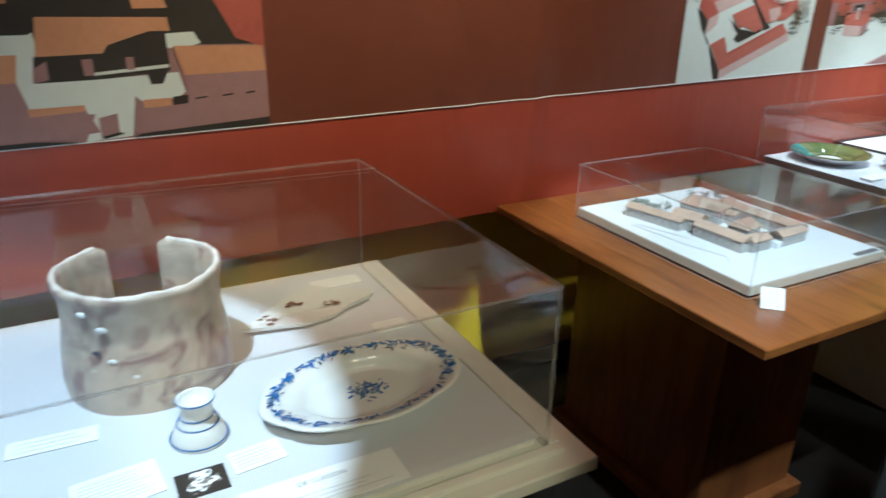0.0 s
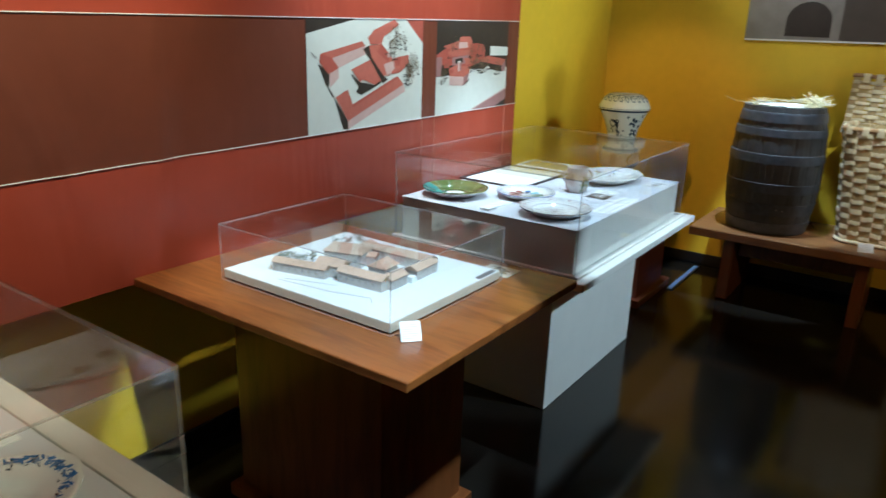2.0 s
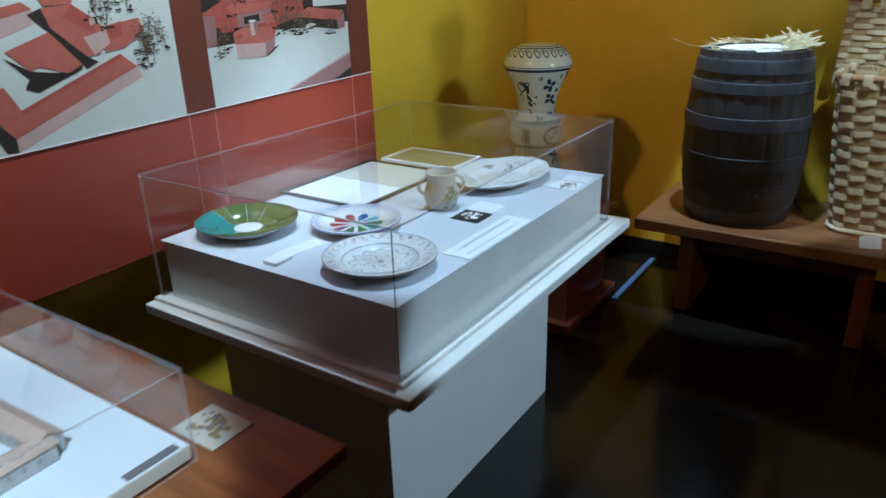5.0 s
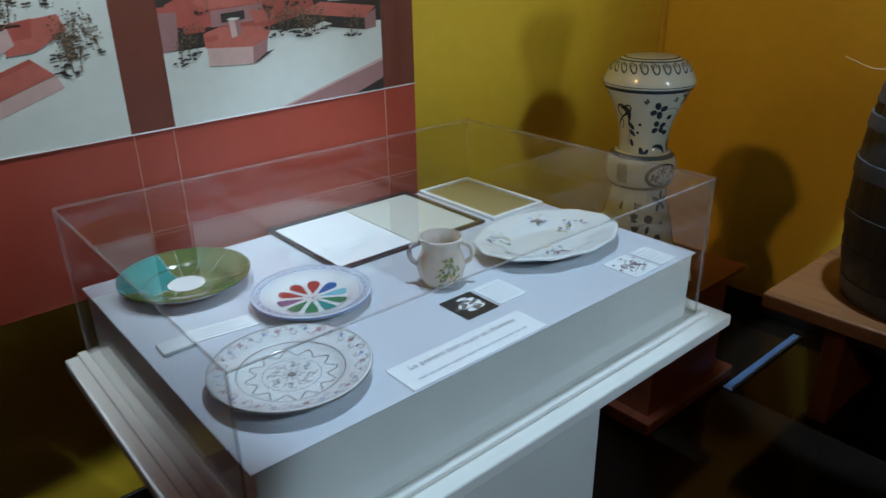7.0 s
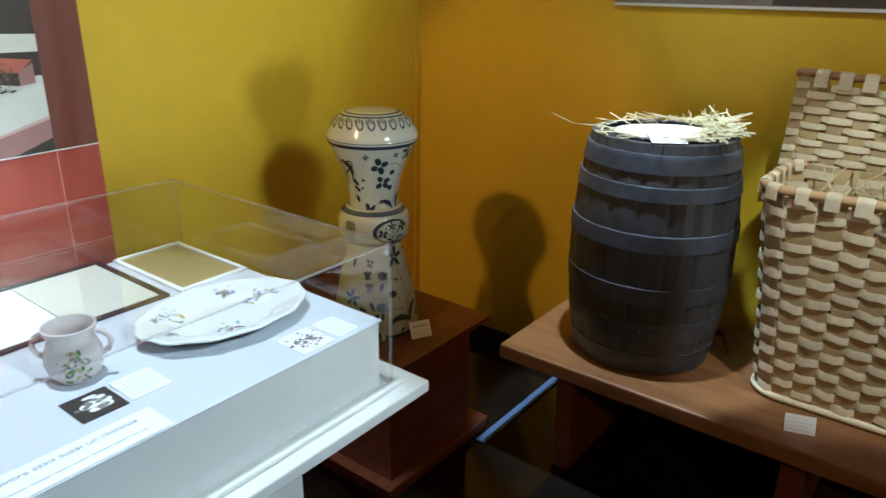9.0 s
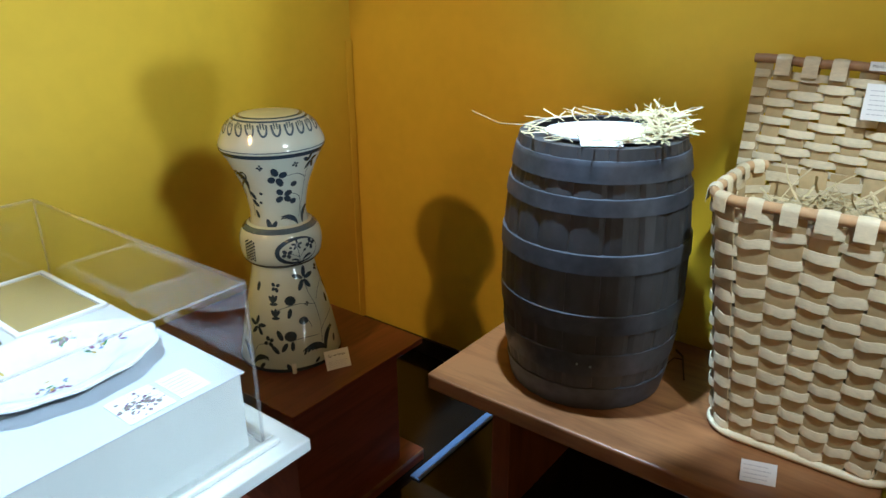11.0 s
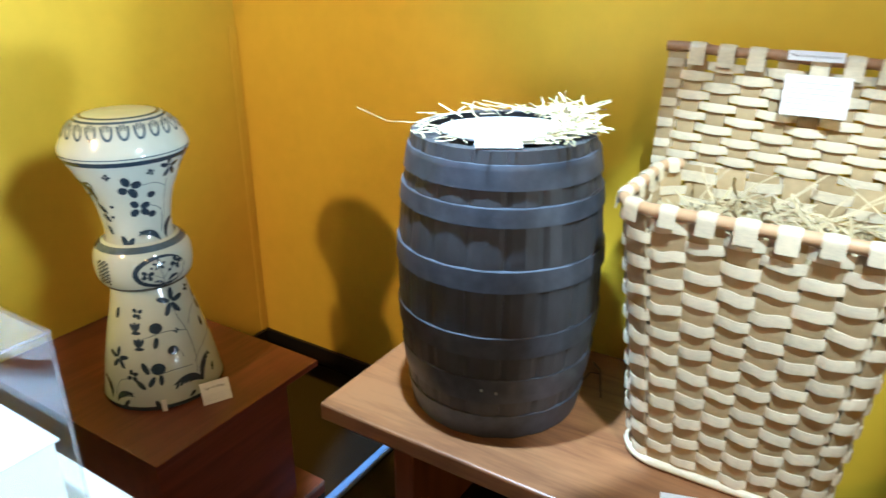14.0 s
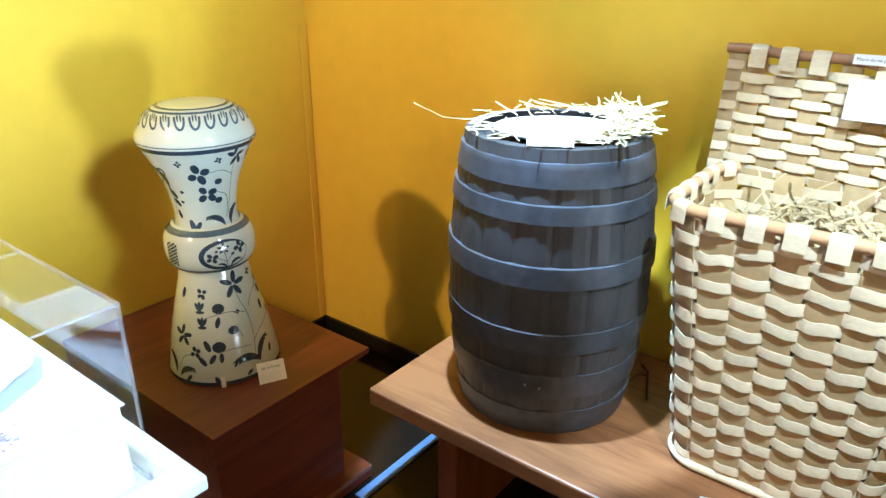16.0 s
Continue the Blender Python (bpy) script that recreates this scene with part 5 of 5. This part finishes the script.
    for side in (0.0, math.pi):
        FRONT = math.radians(-122.5) + side
        for m in (("clover", -0.007, 0.563, 0.0186, 0.5), ("star", 0.091, 0.599, 0.0193, 0.3), ("clover", 0.042, 0.596, 0.0062, 0.4), ("dot", 0.037, 0.538, 0.0138, 0), ("dot", 0.033, 0.487, 0.0138, 0), ("clover", 0.007, 0.506, 0.0166, 0.7), ("acanthus", 0.043, 0.416, 0.0517, 2.3), ("acanthus", 0.062, 0.416, 0.0517, 1.35), ("drop", -0.036, 0.424, 0.0207, 1.9), ("drop", -0.023, 0.422, 0.0179, 1), ("acanthus", -0.089, 0.519, 0.0655, 1.95), ("drop", -0.078, 0.507, 0.0193, 2.2), ("drop", -0.07, 0.484, 0.0166, 2.3), ("dot", -0.052, 0.514, 0.0076, 0), ("dot", -0.054, 0.487, 0.0069, 0), ("drop", 0.145, 0.623, 0.0152, 1.2), ("drop", 0.14, 0.593, 0.0138, 1), ("clover", -0.051, 0.593, 0.0062, 0.1), ("drop", -0.068, 0.452, 0.0152, 1.9), ("drop", 0.011, 0.412, 0.0124, 0)):
            motif("upper_vase", *m)
        for m in (("star", 0.028, 0.362, 0.011, 0.3), ("clover", -0.001, 0.339, 0.0103, 0.5), ("clover", 0.07, 0.356, 0.011, 0.2), ("acanthus", 0.043, 0.31, 0.031, 0.8), ("acanthus", 0.032, 0.308, 0.0234, 2.3), ("dot", 0.05, 0.343, 0.0062, 0), ("dot", 0.01, 0.356, 0.0055, 0)):
            motif("collar", *m)
        for m in (("star", 0.041, 0.261, 0.0248, 0.3), ("clover", -0.039, 0.247, 0.0097, 0.5), ("clover", 0.096, 0.275, 0.0069, 0.2), ("drop", -0.092, 0.244, 0.0179, 1.4), ("tulip", -0.05, 0.204, 0.0207, 1.6), ("tulip", -0.049, 0.165, 0.0207, 1.5), ("dot", -0.004, 0.207, 0.0221, 0), ("drop", -0.009, 0.172, 0.0179, 1.3), ("star", -0.11, 0.135, 0.0207, 0.2), ("dot", 0.027, 0.146, 0.0193, 0), ("clover", 0.042, 0.19, 0.0048, 0), ("drop", -0.043, 0.112, 0.0207, 2), ("dot", -0.014, 0.108, 0.0248, 0), ("drop", -0.033, 0.077, 0.0186, 1), ("drop", -0.011, 0.079, 0.0172, 1.5), ("clover", -0.077, 0.094, 0.011, 0.4), ("drop", -0.06, 0.071, 0.0193, 2.3)):
            motif("lower_cone", *m)
        for m in (("acanthus", 0.093, 0.042, 0.0655, 1.35), ("acanthus", 0.093, 0.042, 0.0759, 2.65), ("acanthus", -0.134, 0.021, 0.0552, 0.75), ("acanthus", -0.152, 0.025, 0.0552, 1.75), ("drop", 0.133, 0.246, 0.0152, 1.2), ("drop", 0.136, 0.215, 0.0172, 1.7), ("drop", 0.126, 0.178, 0.0172, 1.5), ("drop", 0.163, 0.151, 0.0152, 1.3), ("drop", -0.027, 0.016, 0.0179, 1.9), ("drop", -0.105, 0.021, 0.0152, 0.9), ("drop", 0.057, 0.023, 0.0124, 0.6), ("drop", 0.133, 0.058, 0.0152, 1.2)):
            motif("lower_cone", *m)
        for piece, stems in (("lower_cone", (((0.079, 0.067), (0.081, 0.122), (0.07, 0.178), (0.054, 0.213), (0.044, 0.244)), ((0.071, 0.181), (0.015, 0.195), (-0.044, 0.183)), ((0.07, 0.094), (0.018, 0.098), (-0.018, 0.093)), ((0.078, 0.098), (0.102, 0.122), (0.165, 0.146)), ((0.077, 0.192), (0.094, 0.219), (0.134, 0.239)), ((-0.136, 0.039), (-0.115, 0.077), (-0.084, 0.087)), ((0.05, 0.122), (0.041, 0.143), (0.029, 0.145)))), ("upper_vase", (((0.049, 0.436), (0.056, 0.491), (0.025, 0.514)), ((0.056, 0.444), (0.07, 0.515), (0.078, 0.563), (0.09, 0.588)), ((0.075, 0.551), (0.05, 0.567), (0.02, 0.566)), ((-0.081, 0.444), (-0.08, 0.484), (-0.093, 0.523)))), ("collar", (((0.034, 0.311), (0.032, 0.337), (0.028, 0.356)), ((0.034, 0.324), (0.014, 0.337), (0, 0.338)), ((0.034, 0.324), (0.05, 0.343), (0.068, 0.353))))):
            for path in stems:
                stem(piece, path)
        # heart with a curled stalk below the crown
        bm = bmesh.new()
        beat = [k / 36 * math.tau for k in range(37)]
        ribbon(bm, "upper_vase", [(-0.118 + 0.0016 * 16 * math.sin(t) ** 3, 0.556 + 0.0016 * (13 * math.cos(t) - 5 * math.cos(2 * t) - 2 * math.cos(3 * t) - math.cos(4 * t)), 0.0055) for t in beat])
        for way in (-1, 1):
            ribbon(bm, "upper_vase", [(-0.118 + way * 0.010 * math.sin(2.6 * k / 8), 0.528 - 0.036 * k / 8, 0.0045 - 0.0003 * k) for k in range(9)])
        part("heart_motif", bm, NAVY, pieces["upper_vase"][0])
        # oval medallion with a thick shaded side, and a dotted lattice beside it
        bm = bmesh.new()
        ribbon(bm, "collar", [(0.033 + 0.060 * math.cos(t), 0.343 + 0.036 * math.sin(t), 0.007 - 0.0055 * math.cos(t)) for t in [k / 40 * math.tau for k in range(41)]])
        part("oval_frame_motif", bm, NAVY, pieces["collar"][0])
        for i in range(5):
            for j in range(7):
                bm = bmesh.new()
                stroke(bm, "collar", -0.122 + 0.0075 * i, 0.318 + 0.0085 * j + 0.004 * (i % 2), 0.0078, 0.0062, 0.5)
                part("dot_motif", bm, NAVY, pieces["collar"][0])
    a = math.radians(-128)
    part("metal_clip", block(-0.006, 0.006, -0.003, 0.0, 0.0, 0.032, 0.001), PAPER, ob, "small pale metal clip").matrix_local = pose(0.151 * math.cos(a), 0.151 * math.sin(a), 0.0, 0, 0, -38)


finial()
tag = card("label_card", (0, 0, 0), 0.072, 0.055, "small white card leaning against the finial foot", bars=4, title="Epi de faîtage", title_size=0.0095, ink=GREY_INK)
tag.matrix_world = pose(3.514, -0.503, FZ + 0.024, 62, 0, -26)

# ---- barrel ----
BX, BY, BZ = 3.95, -1.068, 0.4125


def barrel():
    ob = thing("barrel", (BX, BY, BZ), "blackened oak barrel with dark slate painted hoops", "barrel")
    H = 0.695

    def rad(z):
        return 0.2435 - 0.036 * ((z - H / 2) / (H / 2)) ** 2

    n = 18
    for i in range(n):
        bm = bmesh.new()
        w = math.tau / n
        rows = []
        for k in range(13):
            z = H * k / 12
            r = rad(z)
            row = []
            for a, rr in ((-w / 2 + 0.0015, r - 0.0018), (-w / 3, r + 0.0008), (0, r + 0.0022), (w / 3, r + 0.0008), (w / 2 - 0.0015, r - 0.0018), (w / 2 - 0.0015, r - 0.022), (-w / 2 + 0.0015, r - 0.022)):
                row.append(bm.verts.new((rr * math.cos(a + i * w), rr * math.sin(a + i * w), z)))
            rows.append(row)
        for p, q in zip(rows, rows[1:]):
            for k in range(7):
                bm.faces.new((p[k], p[(k + 1) % 7], q[(k + 1) % 7], q[k]))
        bm.faces.new(rows[0][::-1]), bm.faces.new(rows[-1])
        part("stave", bm, BARREL, ob)
    for z0, z1, t in ((0.004, 0.072, 0.004), (0.112, 0.178, 0.004), (0.236, 0.290, 0.0045), (0.398, 0.448, 0.006), (0.541, 0.582, 0.006), (0.616, 0.668, 0.0055)):
        bm = bmesh.new()
        steps = [z0 + (z1 - z0) * k / 4 for k in range(5)]
        prof = [(rad(z0) - 0.006, z0)] + [(rad(z) + t, z + (0.001 if k == 0 else -0.0015 if k == 4 else 0)) for k, z in enumerate(steps)] + [(rad(z1) + t - 0.0012, z1), (rad(z1) - 0.006, z1 + 0.0012)]
        lathe(bm, prof, 80, 0, 0, math.tau, (1, 1), lambda a, r: 1 + 0.003 * math.sin(3 * a + z0 * 40) + 0.0015 * math.sin(9 * a))
        part("hoop", bm, HOOP, ob, "", True, 0.5)
    for z in (0.02, H - 0.037):
        bm = bmesh.new()
        lathe(bm, [(0.001, z + 0.016), (0.183, z + 0.016), (0.183, z), (0.001, z)], 48)
        part("head", bm, BARREL, ob)
    for a, z in ((-160, 0.150), (-152, 0.145)):
        bm = bmesh.new()
        r = rad(z) + 0.006
        bmesh.ops.create_icosphere(bm, subdivisions=1, radius=0.0035, matrix=Matrix.Translation((r * math.cos(radians(a)), r * math.sin(radians(a)), z)))
        part("rivet", bm, plain("pale_rivet_metal", (0.5, 0.5, 0.5), 0.3, 0.8), ob)


barrel()


def straws(name, at, n, spread, label, seed, height=0.02, length=(0.06, 0.16), inside=None, lift=0.5, thick=1.0):
    rg = random.Random(seed)
    bm = bmesh.new()
    made = 0
    while made < n:
        x, y, z0 = spread(rg)
        if inside and not inside(x, y):
            continue
        made += 1
        a, ln = rg.uniform(0, math.tau), rg.uniform(*length)
        up, wd, bend = rg.uniform(-0.10, lift) * rg.random(), thick * rg.uniform(0.0010, 0.0027), rg.uniform(-0.7, 0.7)
        pts = []
        for k in range(5):
            t = k / 4 - 0.5
            an = a + bend * t
            pts.append(Vector((x + ln * t * math.cos(an), y + ln * t * math.sin(an), max(0.002, z0 + ln * (t + 0.4) * up + rg.uniform(0, 0.002)))))
        side = Vector((-math.sin(a), math.cos(a), 0)) * wd
        prev = None
        for p in pts:
            row = [bm.verts.new(p + side), bm.verts.new(p + Vector((0, 0, wd * 0.9))), bm.verts.new(p - side)]
            if prev:
                bm.faces.new((prev[0], row[0], row[1], prev[1])), bm.faces.new((prev[1], row[1], row[2], prev[2])), bm.faces.new((prev[2], row[2], row[0], prev[0]))
            prev = row
    ob = part(name, bm, STRAW)
    ob.matrix_world = pose(*at)
    return tagged(ob, label, "straw", kind="stuff")


def on_barrel(rg):
    a = rg.uniform(0, math.tau) if rg.random() < 0.22 else radians(rg.gauss(-58, 36))
    f = rg.uniform(0.125, 0.205)
    heap = math.exp(-(((math.degrees(a) + 50 + 180) % 360 - 180) / 42) ** 2)
    return f * math.cos(a), f * math.sin(a), rg.uniform(0.022, 0.029) + 0.030 * heap * rg.random()


straws("straw_bed", (BX, BY, BZ + 0.676), 330, on_barrel, "dry yellow straw strewn over the barrel top", 21, length=(0.03, 0.10), lift=0.6, thick=1.15)
plate = dish("oval_dish", (BX - 0.010, BY - 0.022, BZ + 0.684), 0.118, "plain white oval dish bedded in straw on the barrel", None, (PAPER,), 0.016, (1.35, 1.0), -62)
tag = card("label_card", (0, 0, 0), 0.095, 0.055, "small white printed card on the barrel edge", bars=4)
tag.matrix_world = pose(BX - 0.158, BY - 0.070, BZ + 0.7035, 11, 0, -58)
# a few long stray stalks and a twig beside the barrel
bm = bmesh.new()
for p, q, r in (((3.86, -0.915, 1.118), (3.79, -0.775, 1.150), (3.82, -0.84, 1.120)), ((3.99, -1.16, 1.11), (4.05, -1.17, 1.185), (4.03, -1.165, 1.15)), ((4.03, -1.20, 1.115), (3.99, -1.31, 1.125), (4.01, -1.26, 1.13))):
    tube(bm, [p, r, q], 0.0009, 5)
tagged(part("stray_stalks", bm, STRAW), "long stray straw stalks sticking out over the barrel", "straw", kind="stuff")

bm = bmesh.new()
tube(bm, [(4.205, -1.245, BZ + 0.004), (4.165, -1.278, BZ + 0.012), (4.115, -1.298, BZ + 0.006), (4.055, -1.322, BZ + 0.0035)], lambda i: 0.0038 - 0.0006 * i, 7)
tube(bm, [(4.15, -1.286, BZ + 0.010), (4.135, -1.262, BZ + 0.016), (4.105, -1.252, BZ + 0.004)], 0.0016, 6)
tagged(part("twig", bm, plain("dark_twig_bark", (0.055, 0.030, 0.018), 0.7, 0, 0.3, 90), None, "", True), "small dark forked twig lying on the bench", "twig")

# ---- chestnut splint basket ----
KX, KY, KZ = 4.0, -1.645, 0.4125
KH = 0.61


def basket():
    ob = thing("lidded_basket", (KX, KY, KZ), "pale woven chestnut splint basket with its lid open", "basket")
    N, SUB = 24, 12

    def outline(z, s):
        """Place and outward way at the share s of the way round, at height z."""
        f = z / KH
        a, b = 0.128 + 0.055 * f, 0.205 + 0.058 * f
        rc = 0.075
        seg = [2 * (b - rc), math.pi / 2 * rc, 2 * (a - rc), math.pi / 2 * rc] * 2
        total = sum(seg)
        d = (s % 1.0) * total
        corner = [(-a, -b + rc), (-a + rc, b - rc), (-a + rc, b), (a - rc, b - rc), (a, b - rc), (a - rc, -b + rc), (a - rc, -b), (-a + rc, -b + rc)]
        way = [(0, 1), None, (1, 0), None, (0, -1), None, (-1, 0), None]
        start = [None, math.pi, None, math.pi / 2, None, 0.0, None, -math.pi / 2]
        out = [(-1, 0), None, (0, 1), None, (1, 0), None, (0, -1), None]
        for i in range(8):
            if d <= seg[i] or i == 7:
                if way[i]:
                    return Vector((corner[i][0] + way[i][0] * d, corner[i][1] + way[i][1] * d, z)), Vector((*out[i], 0))
                t = start[i] - d / rc
                return Vector((corner[i][0] + rc * math.cos(t), corner[i][1] + rc * math.sin(t), z)), Vector((math.cos(t), math.sin(t), 0))
            d -= seg[i]

    rg = random.Random(31)
    rows = 20
    pitch = (KH - 0.035) / rows
    for k in range(rows):
        bm = bmesh.new()
        zc = 0.022 + (k + 0.5) * pitch
        wd = pitch * rg.uniform(0.76, 0.88)
        phase = k * math.pi
        wob = rg.uniform(0, 6)
        jit = [rg.uniform(0.85, 1.25) for _ in range(N)]
        wide = [rg.uniform(-0.05, 0.07) for _ in range(N)]
        tilt = [rg.uniform(-0.0035, 0.0035) for _ in range(N)]
        rings = []
        for i in range(N * SUB):
            s = i / (N * SUB)
            p, o = outline(zc, s)
            near = int((s * N + 0.5) % N)
            cs = math.cos(math.pi * s * N + phase)
            off = 0.0070 * math.tanh(1.6 * cs) / math.tanh(1.6) * (jit[near] if cs > 0 else 0.8)
            bulge = max(0.0, cs)
            dz = 0.003 * math.sin(7 * math.tau * s + wob) - 0.0008 * bulge + tilt[near] * math.sin(math.tau * s * N) * bulge
            c = p + o * off + Vector((0, 0, dz))
            w = wd * (0.94 + 0.06 * math.sin(3 * math.tau * s + wob) + wide[near] * bulge)
            rings.append([bm.verts.new(c + o * e + Vector((0, 0, w * h))) for e, h in ((0.0011, -0.5), (0.0016, -0.3), (0.0016, 0.3), (0.0011, 0.5), (-0.0009, 0.5), (-0.0009, -0.5))])
        for i in range(len(rings)):
            p, q = rings[i], rings[(i + 1) % len(rings)]
            for j in range(6):
                bm.faces.new((p[j], q[j], q[(j + 1) % 6], p[(j + 1) % 6]))
        part("weaver", bm, WEAVE, ob, "", True, 1.0)
    for i in range(N):
        bm = bmesh.new()
        s = i / N
        prev = None
        hw = rg.uniform(0.025, 0.030)
        for j in range(rows * 4 + 1):
            z = 0.012 + (KH - 0.012) * j / (rows * 4)
            p, o = outline(z, s)
            t = Vector((-o.y, o.x, 0))
            off = -0.0012 * math.cos(math.pi * i + math.pi * ((z - 0.022) / pitch - 0.5))
            row = [bm.verts.new(p + o * (off + e) + t * h * hw * (0.85 + 0.25 * z / KH)) for e, h in ((0.0012, -1), (0.0016, 0), (0.0012, 1), (-0.0012, 1), (-0.0012, -1))]
            if prev:
                for q in range(5):
                    bm.faces.new((prev[q], prev[(q + 1) % 5], row[(q + 1) % 5], row[q]))
            prev = row
        part("stake", bm, STAKE, ob, "", True, 1.0)
    # rim rod with a splint bound over it at each stake
    bm = bmesh.new()
    ring = [outline(KH + 0.002, k / 120) for k in range(120)]
    far = max(k for k in range(120) if ring[k][1].x > 0.93)
    ring = [ring[(far + k) % 120] for k in range(120)]
    tube(bm, [p for p, o in ring if o.x < 0.93], 0.0125, 10)
    part("rim_rod", bm, ROD, ob, "smooth brown rim rod", True, 1.5)
    bm = bmesh.new()
    tube(bm, [outline(0.012, k / 120)[0] + outline(0.012, k / 120)[1] * 0.004 for k in range(120)], 0.010, 8, True)
    part("foot_rod", bm, WEAVE, ob, "", True, 1.5)

    def wrap(m, hw, r, drop, parent_name="rim_binding"):
        bm = bmesh.new()
        prof = [(r + 0.001, -drop)] + [(r * math.cos(t), r * math.sin(t)) for t in [math.pi * k / 10 for k in range(11)]] + [(-r - 0.001, -drop * 0.7)]
        rows_ = [[bm.verts.new((x * g, h * hw, z * g if z > 0 else z)) for h, g in ((-1, 0.97), (-0.4, 1.05), (0.4, 1.05), (1, 0.97))] for x, z in prof]
        for p, q in zip(rows_, rows_[1:]):
            for j in range(3):
                bm.faces.new((p[j], p[j + 1], q[j + 1], q[j]))
        bmesh.ops.recalc_face_normals(bm, faces=bm.faces[:])
        bm.normal_update()
        bmesh.ops.solidify(bm, geom=bm.faces[:], thickness=0.0018)
        bm.transform(m)
        bmesh.ops.recalc_face_normals(bm, faces=bm.faces[:])
        part(parent_name, bm, WEAVE, ob, "", True, 1.0)

    for i in range(N):
        p, o = outline(KH + 0.002, i / N)
        m = Matrix.Translation(p) @ Matrix.Rotation(math.atan2(o.y, o.x), 4, "Z")
        if o.x < 0.8:
            wrap(m, rg.uniform(0.015, 0.020), 0.0150, rg.uniform(0.022, 0.034))
    bm = bmesh.new()
    slab(bm, -0.115, 0.115, -0.19, 0.19, 0.004, 0.012)
    part("bottom", bm, STAKE, ob)
    # open lid standing at the back
    LM = Matrix.Translation((0.200, 0.056, 0.575)) @ Matrix.Rotation(radians(4), 4, "Y") @ Matrix.Rotation(radians(1.8), 4, "X")
    LW, LH = 0.560, 0.280

    def lidpart(name, bm, mat, label=""):
        bm.transform(LM)
        return part(name, bm, mat, ob, label, True, 1.0)

    NS, LR = 9, 11
    for k in range(LR):
        bm = bmesh.new()
        zc, w = 0.012 + (k + 0.5) * (LH - 0.03) / LR, (LH - 0.03) / LR * rg.uniform(0.74, 0.86)
        wide = [rg.uniform(0.02, 0.22) for _ in range(NS + 2)]
        prev = None
        for i in range(NS * 8 + 1):
            y = LW / 2 - LW * i / (NS * 8)
            cs = math.cos(math.pi * i / 8 + k * math.pi)
            off = -0.0080 * math.tanh(1.5 * cs) / math.tanh(1.5)
            dz = 0.002 * math.sin(9 * y + k) - 0.0008 * max(0.0, cs)
            ww = w * (0.95 + wide[(i + 4) // 8] * max(0.0, cs))
            row = [bm.verts.new((off + e, y - 0.03, zc + dz + ww * h)) for e, h in ((-0.0010, -0.5), (-0.0022, 0), (-0.0010, 0.5), (0.0010, 0.5), (0.0010, -0.5))]
            if prev:
                for q in range(5):
                    bm.faces.new((prev[q], prev[(q + 1) % 5], row[(q + 1) % 5], row[q]))
            else:
                bm.faces.new(row)
            prev = row
        bm.faces.new(prev[::-1])
        bmesh.ops.recalc_face_normals(bm, faces=bm.faces[:])
        lidpart("lid_weaver", bm, WEAVE)
    for i in range(NS + 1):
        bm = bmesh.new()
        y0 = LW / 2 - LW * i / NS - 0.03
        y0 = max(-LW / 2 - 0.03 + 0.018, min(LW / 2 - 0.03 - 0.018, y0))
        prev = None
        for j in range(LR * 4 + 1):
            z = LH * j / (LR * 4)
            off = 0.0010 * math.cos(math.pi * i + math.pi * ((z - 0.012) / ((LH - 0.03) / LR) - 0.5))
            row = [bm.verts.new((off + e, y0 + h * 0.020, z)) for e, h in ((-0.001, -1), (-0.0015, 0), (-0.001, 1), (0.001, 1), (0.001, -1))]
            if prev:
                for q in range(5):
                    bm.faces.new((prev[q], prev[(q + 1) % 5], row[(q + 1) % 5], row[q]))
            prev = row
        bmesh.ops.recalc_face_normals(bm, faces=bm.faces[:])
        lidpart("lid_stake", bm, STAKE)
    bm = bmesh.new()
    tube(bm, [(0, LW / 2 - 0.03 + 0.008 - (LW + 0.016) * k / 20, LH + 0.004 + 0.002 * math.sin(k)) for k in range(21)], 0.0115, 10)
    lidpart("lid_rod", bm, plain("bark_brown_rod", (0.40, 0.23, 0.11), 0.5, 0, 0.3, 50, 0.2, 90), "dark brown lid rod")
    for i in (1, 2, 3, 5, 6, 7, 8):
        wrap(LM @ Matrix.Translation((0, LW / 2 - LW * i / NS - 0.03, LH + 0.004)) @ Matrix.Rotation(math.pi, 4, "Z"), 0.0175, 0.0145, 0.035, "lid_binding")
    return outline


basket_outline = basket()


def in_basket(rg):
    s, f = rg.random(), math.sqrt(rg.random())
    p, o = basket_outline(KH * 0.88, s)
    return p.x * f * 0.64, p.y * f * 0.68, rg.uniform(0.0, 0.025) + (0.03 * rg.random() if p.x * f > 0.05 else 0.0)


straws("straw_filling", (KX, KY, KZ + 0.520), 340, in_basket, "dry straw filling the open basket", 5, length=(0.05, 0.15), lift=1.0, thick=1.5)
# dense bed under the straw
tagged(part("straw_packing", block(KX - 0.152, KX + 0.152, KY - 0.226, KY + 0.226, KZ + 0.42, KZ + 0.524, 0.03), STRAW), "dense straw packing inside the basket", "straw", kind="stuff")
notice = card("label_card", (0, 0, 0), 0.125, 0.082, "white printed card pinned to the basket lid", bars=6)
notice.matrix_world = pose(4.184, -1.662, 1.200, 84, 0, -90)
notice = card("label_card", (0, 0, 0), 0.105, 0.020, "white strip asking visitors not to touch", bars=0, title="", title_size=0.012)
notice.matrix_world = pose(4.198, -1.648, 1.278, 84, 0, -90)
lettering("Merci de ne pas toucher", 0.0095, notice, (0, 0, 0.0024))
tag = card("label_card", (0, 0, 0), 0.075, 0.048, "small white printed card leaning on the bench edge", bars=4)
tag.matrix_world = pose(3.745, -1.600, KZ + 0.023, 62, 0, -72)
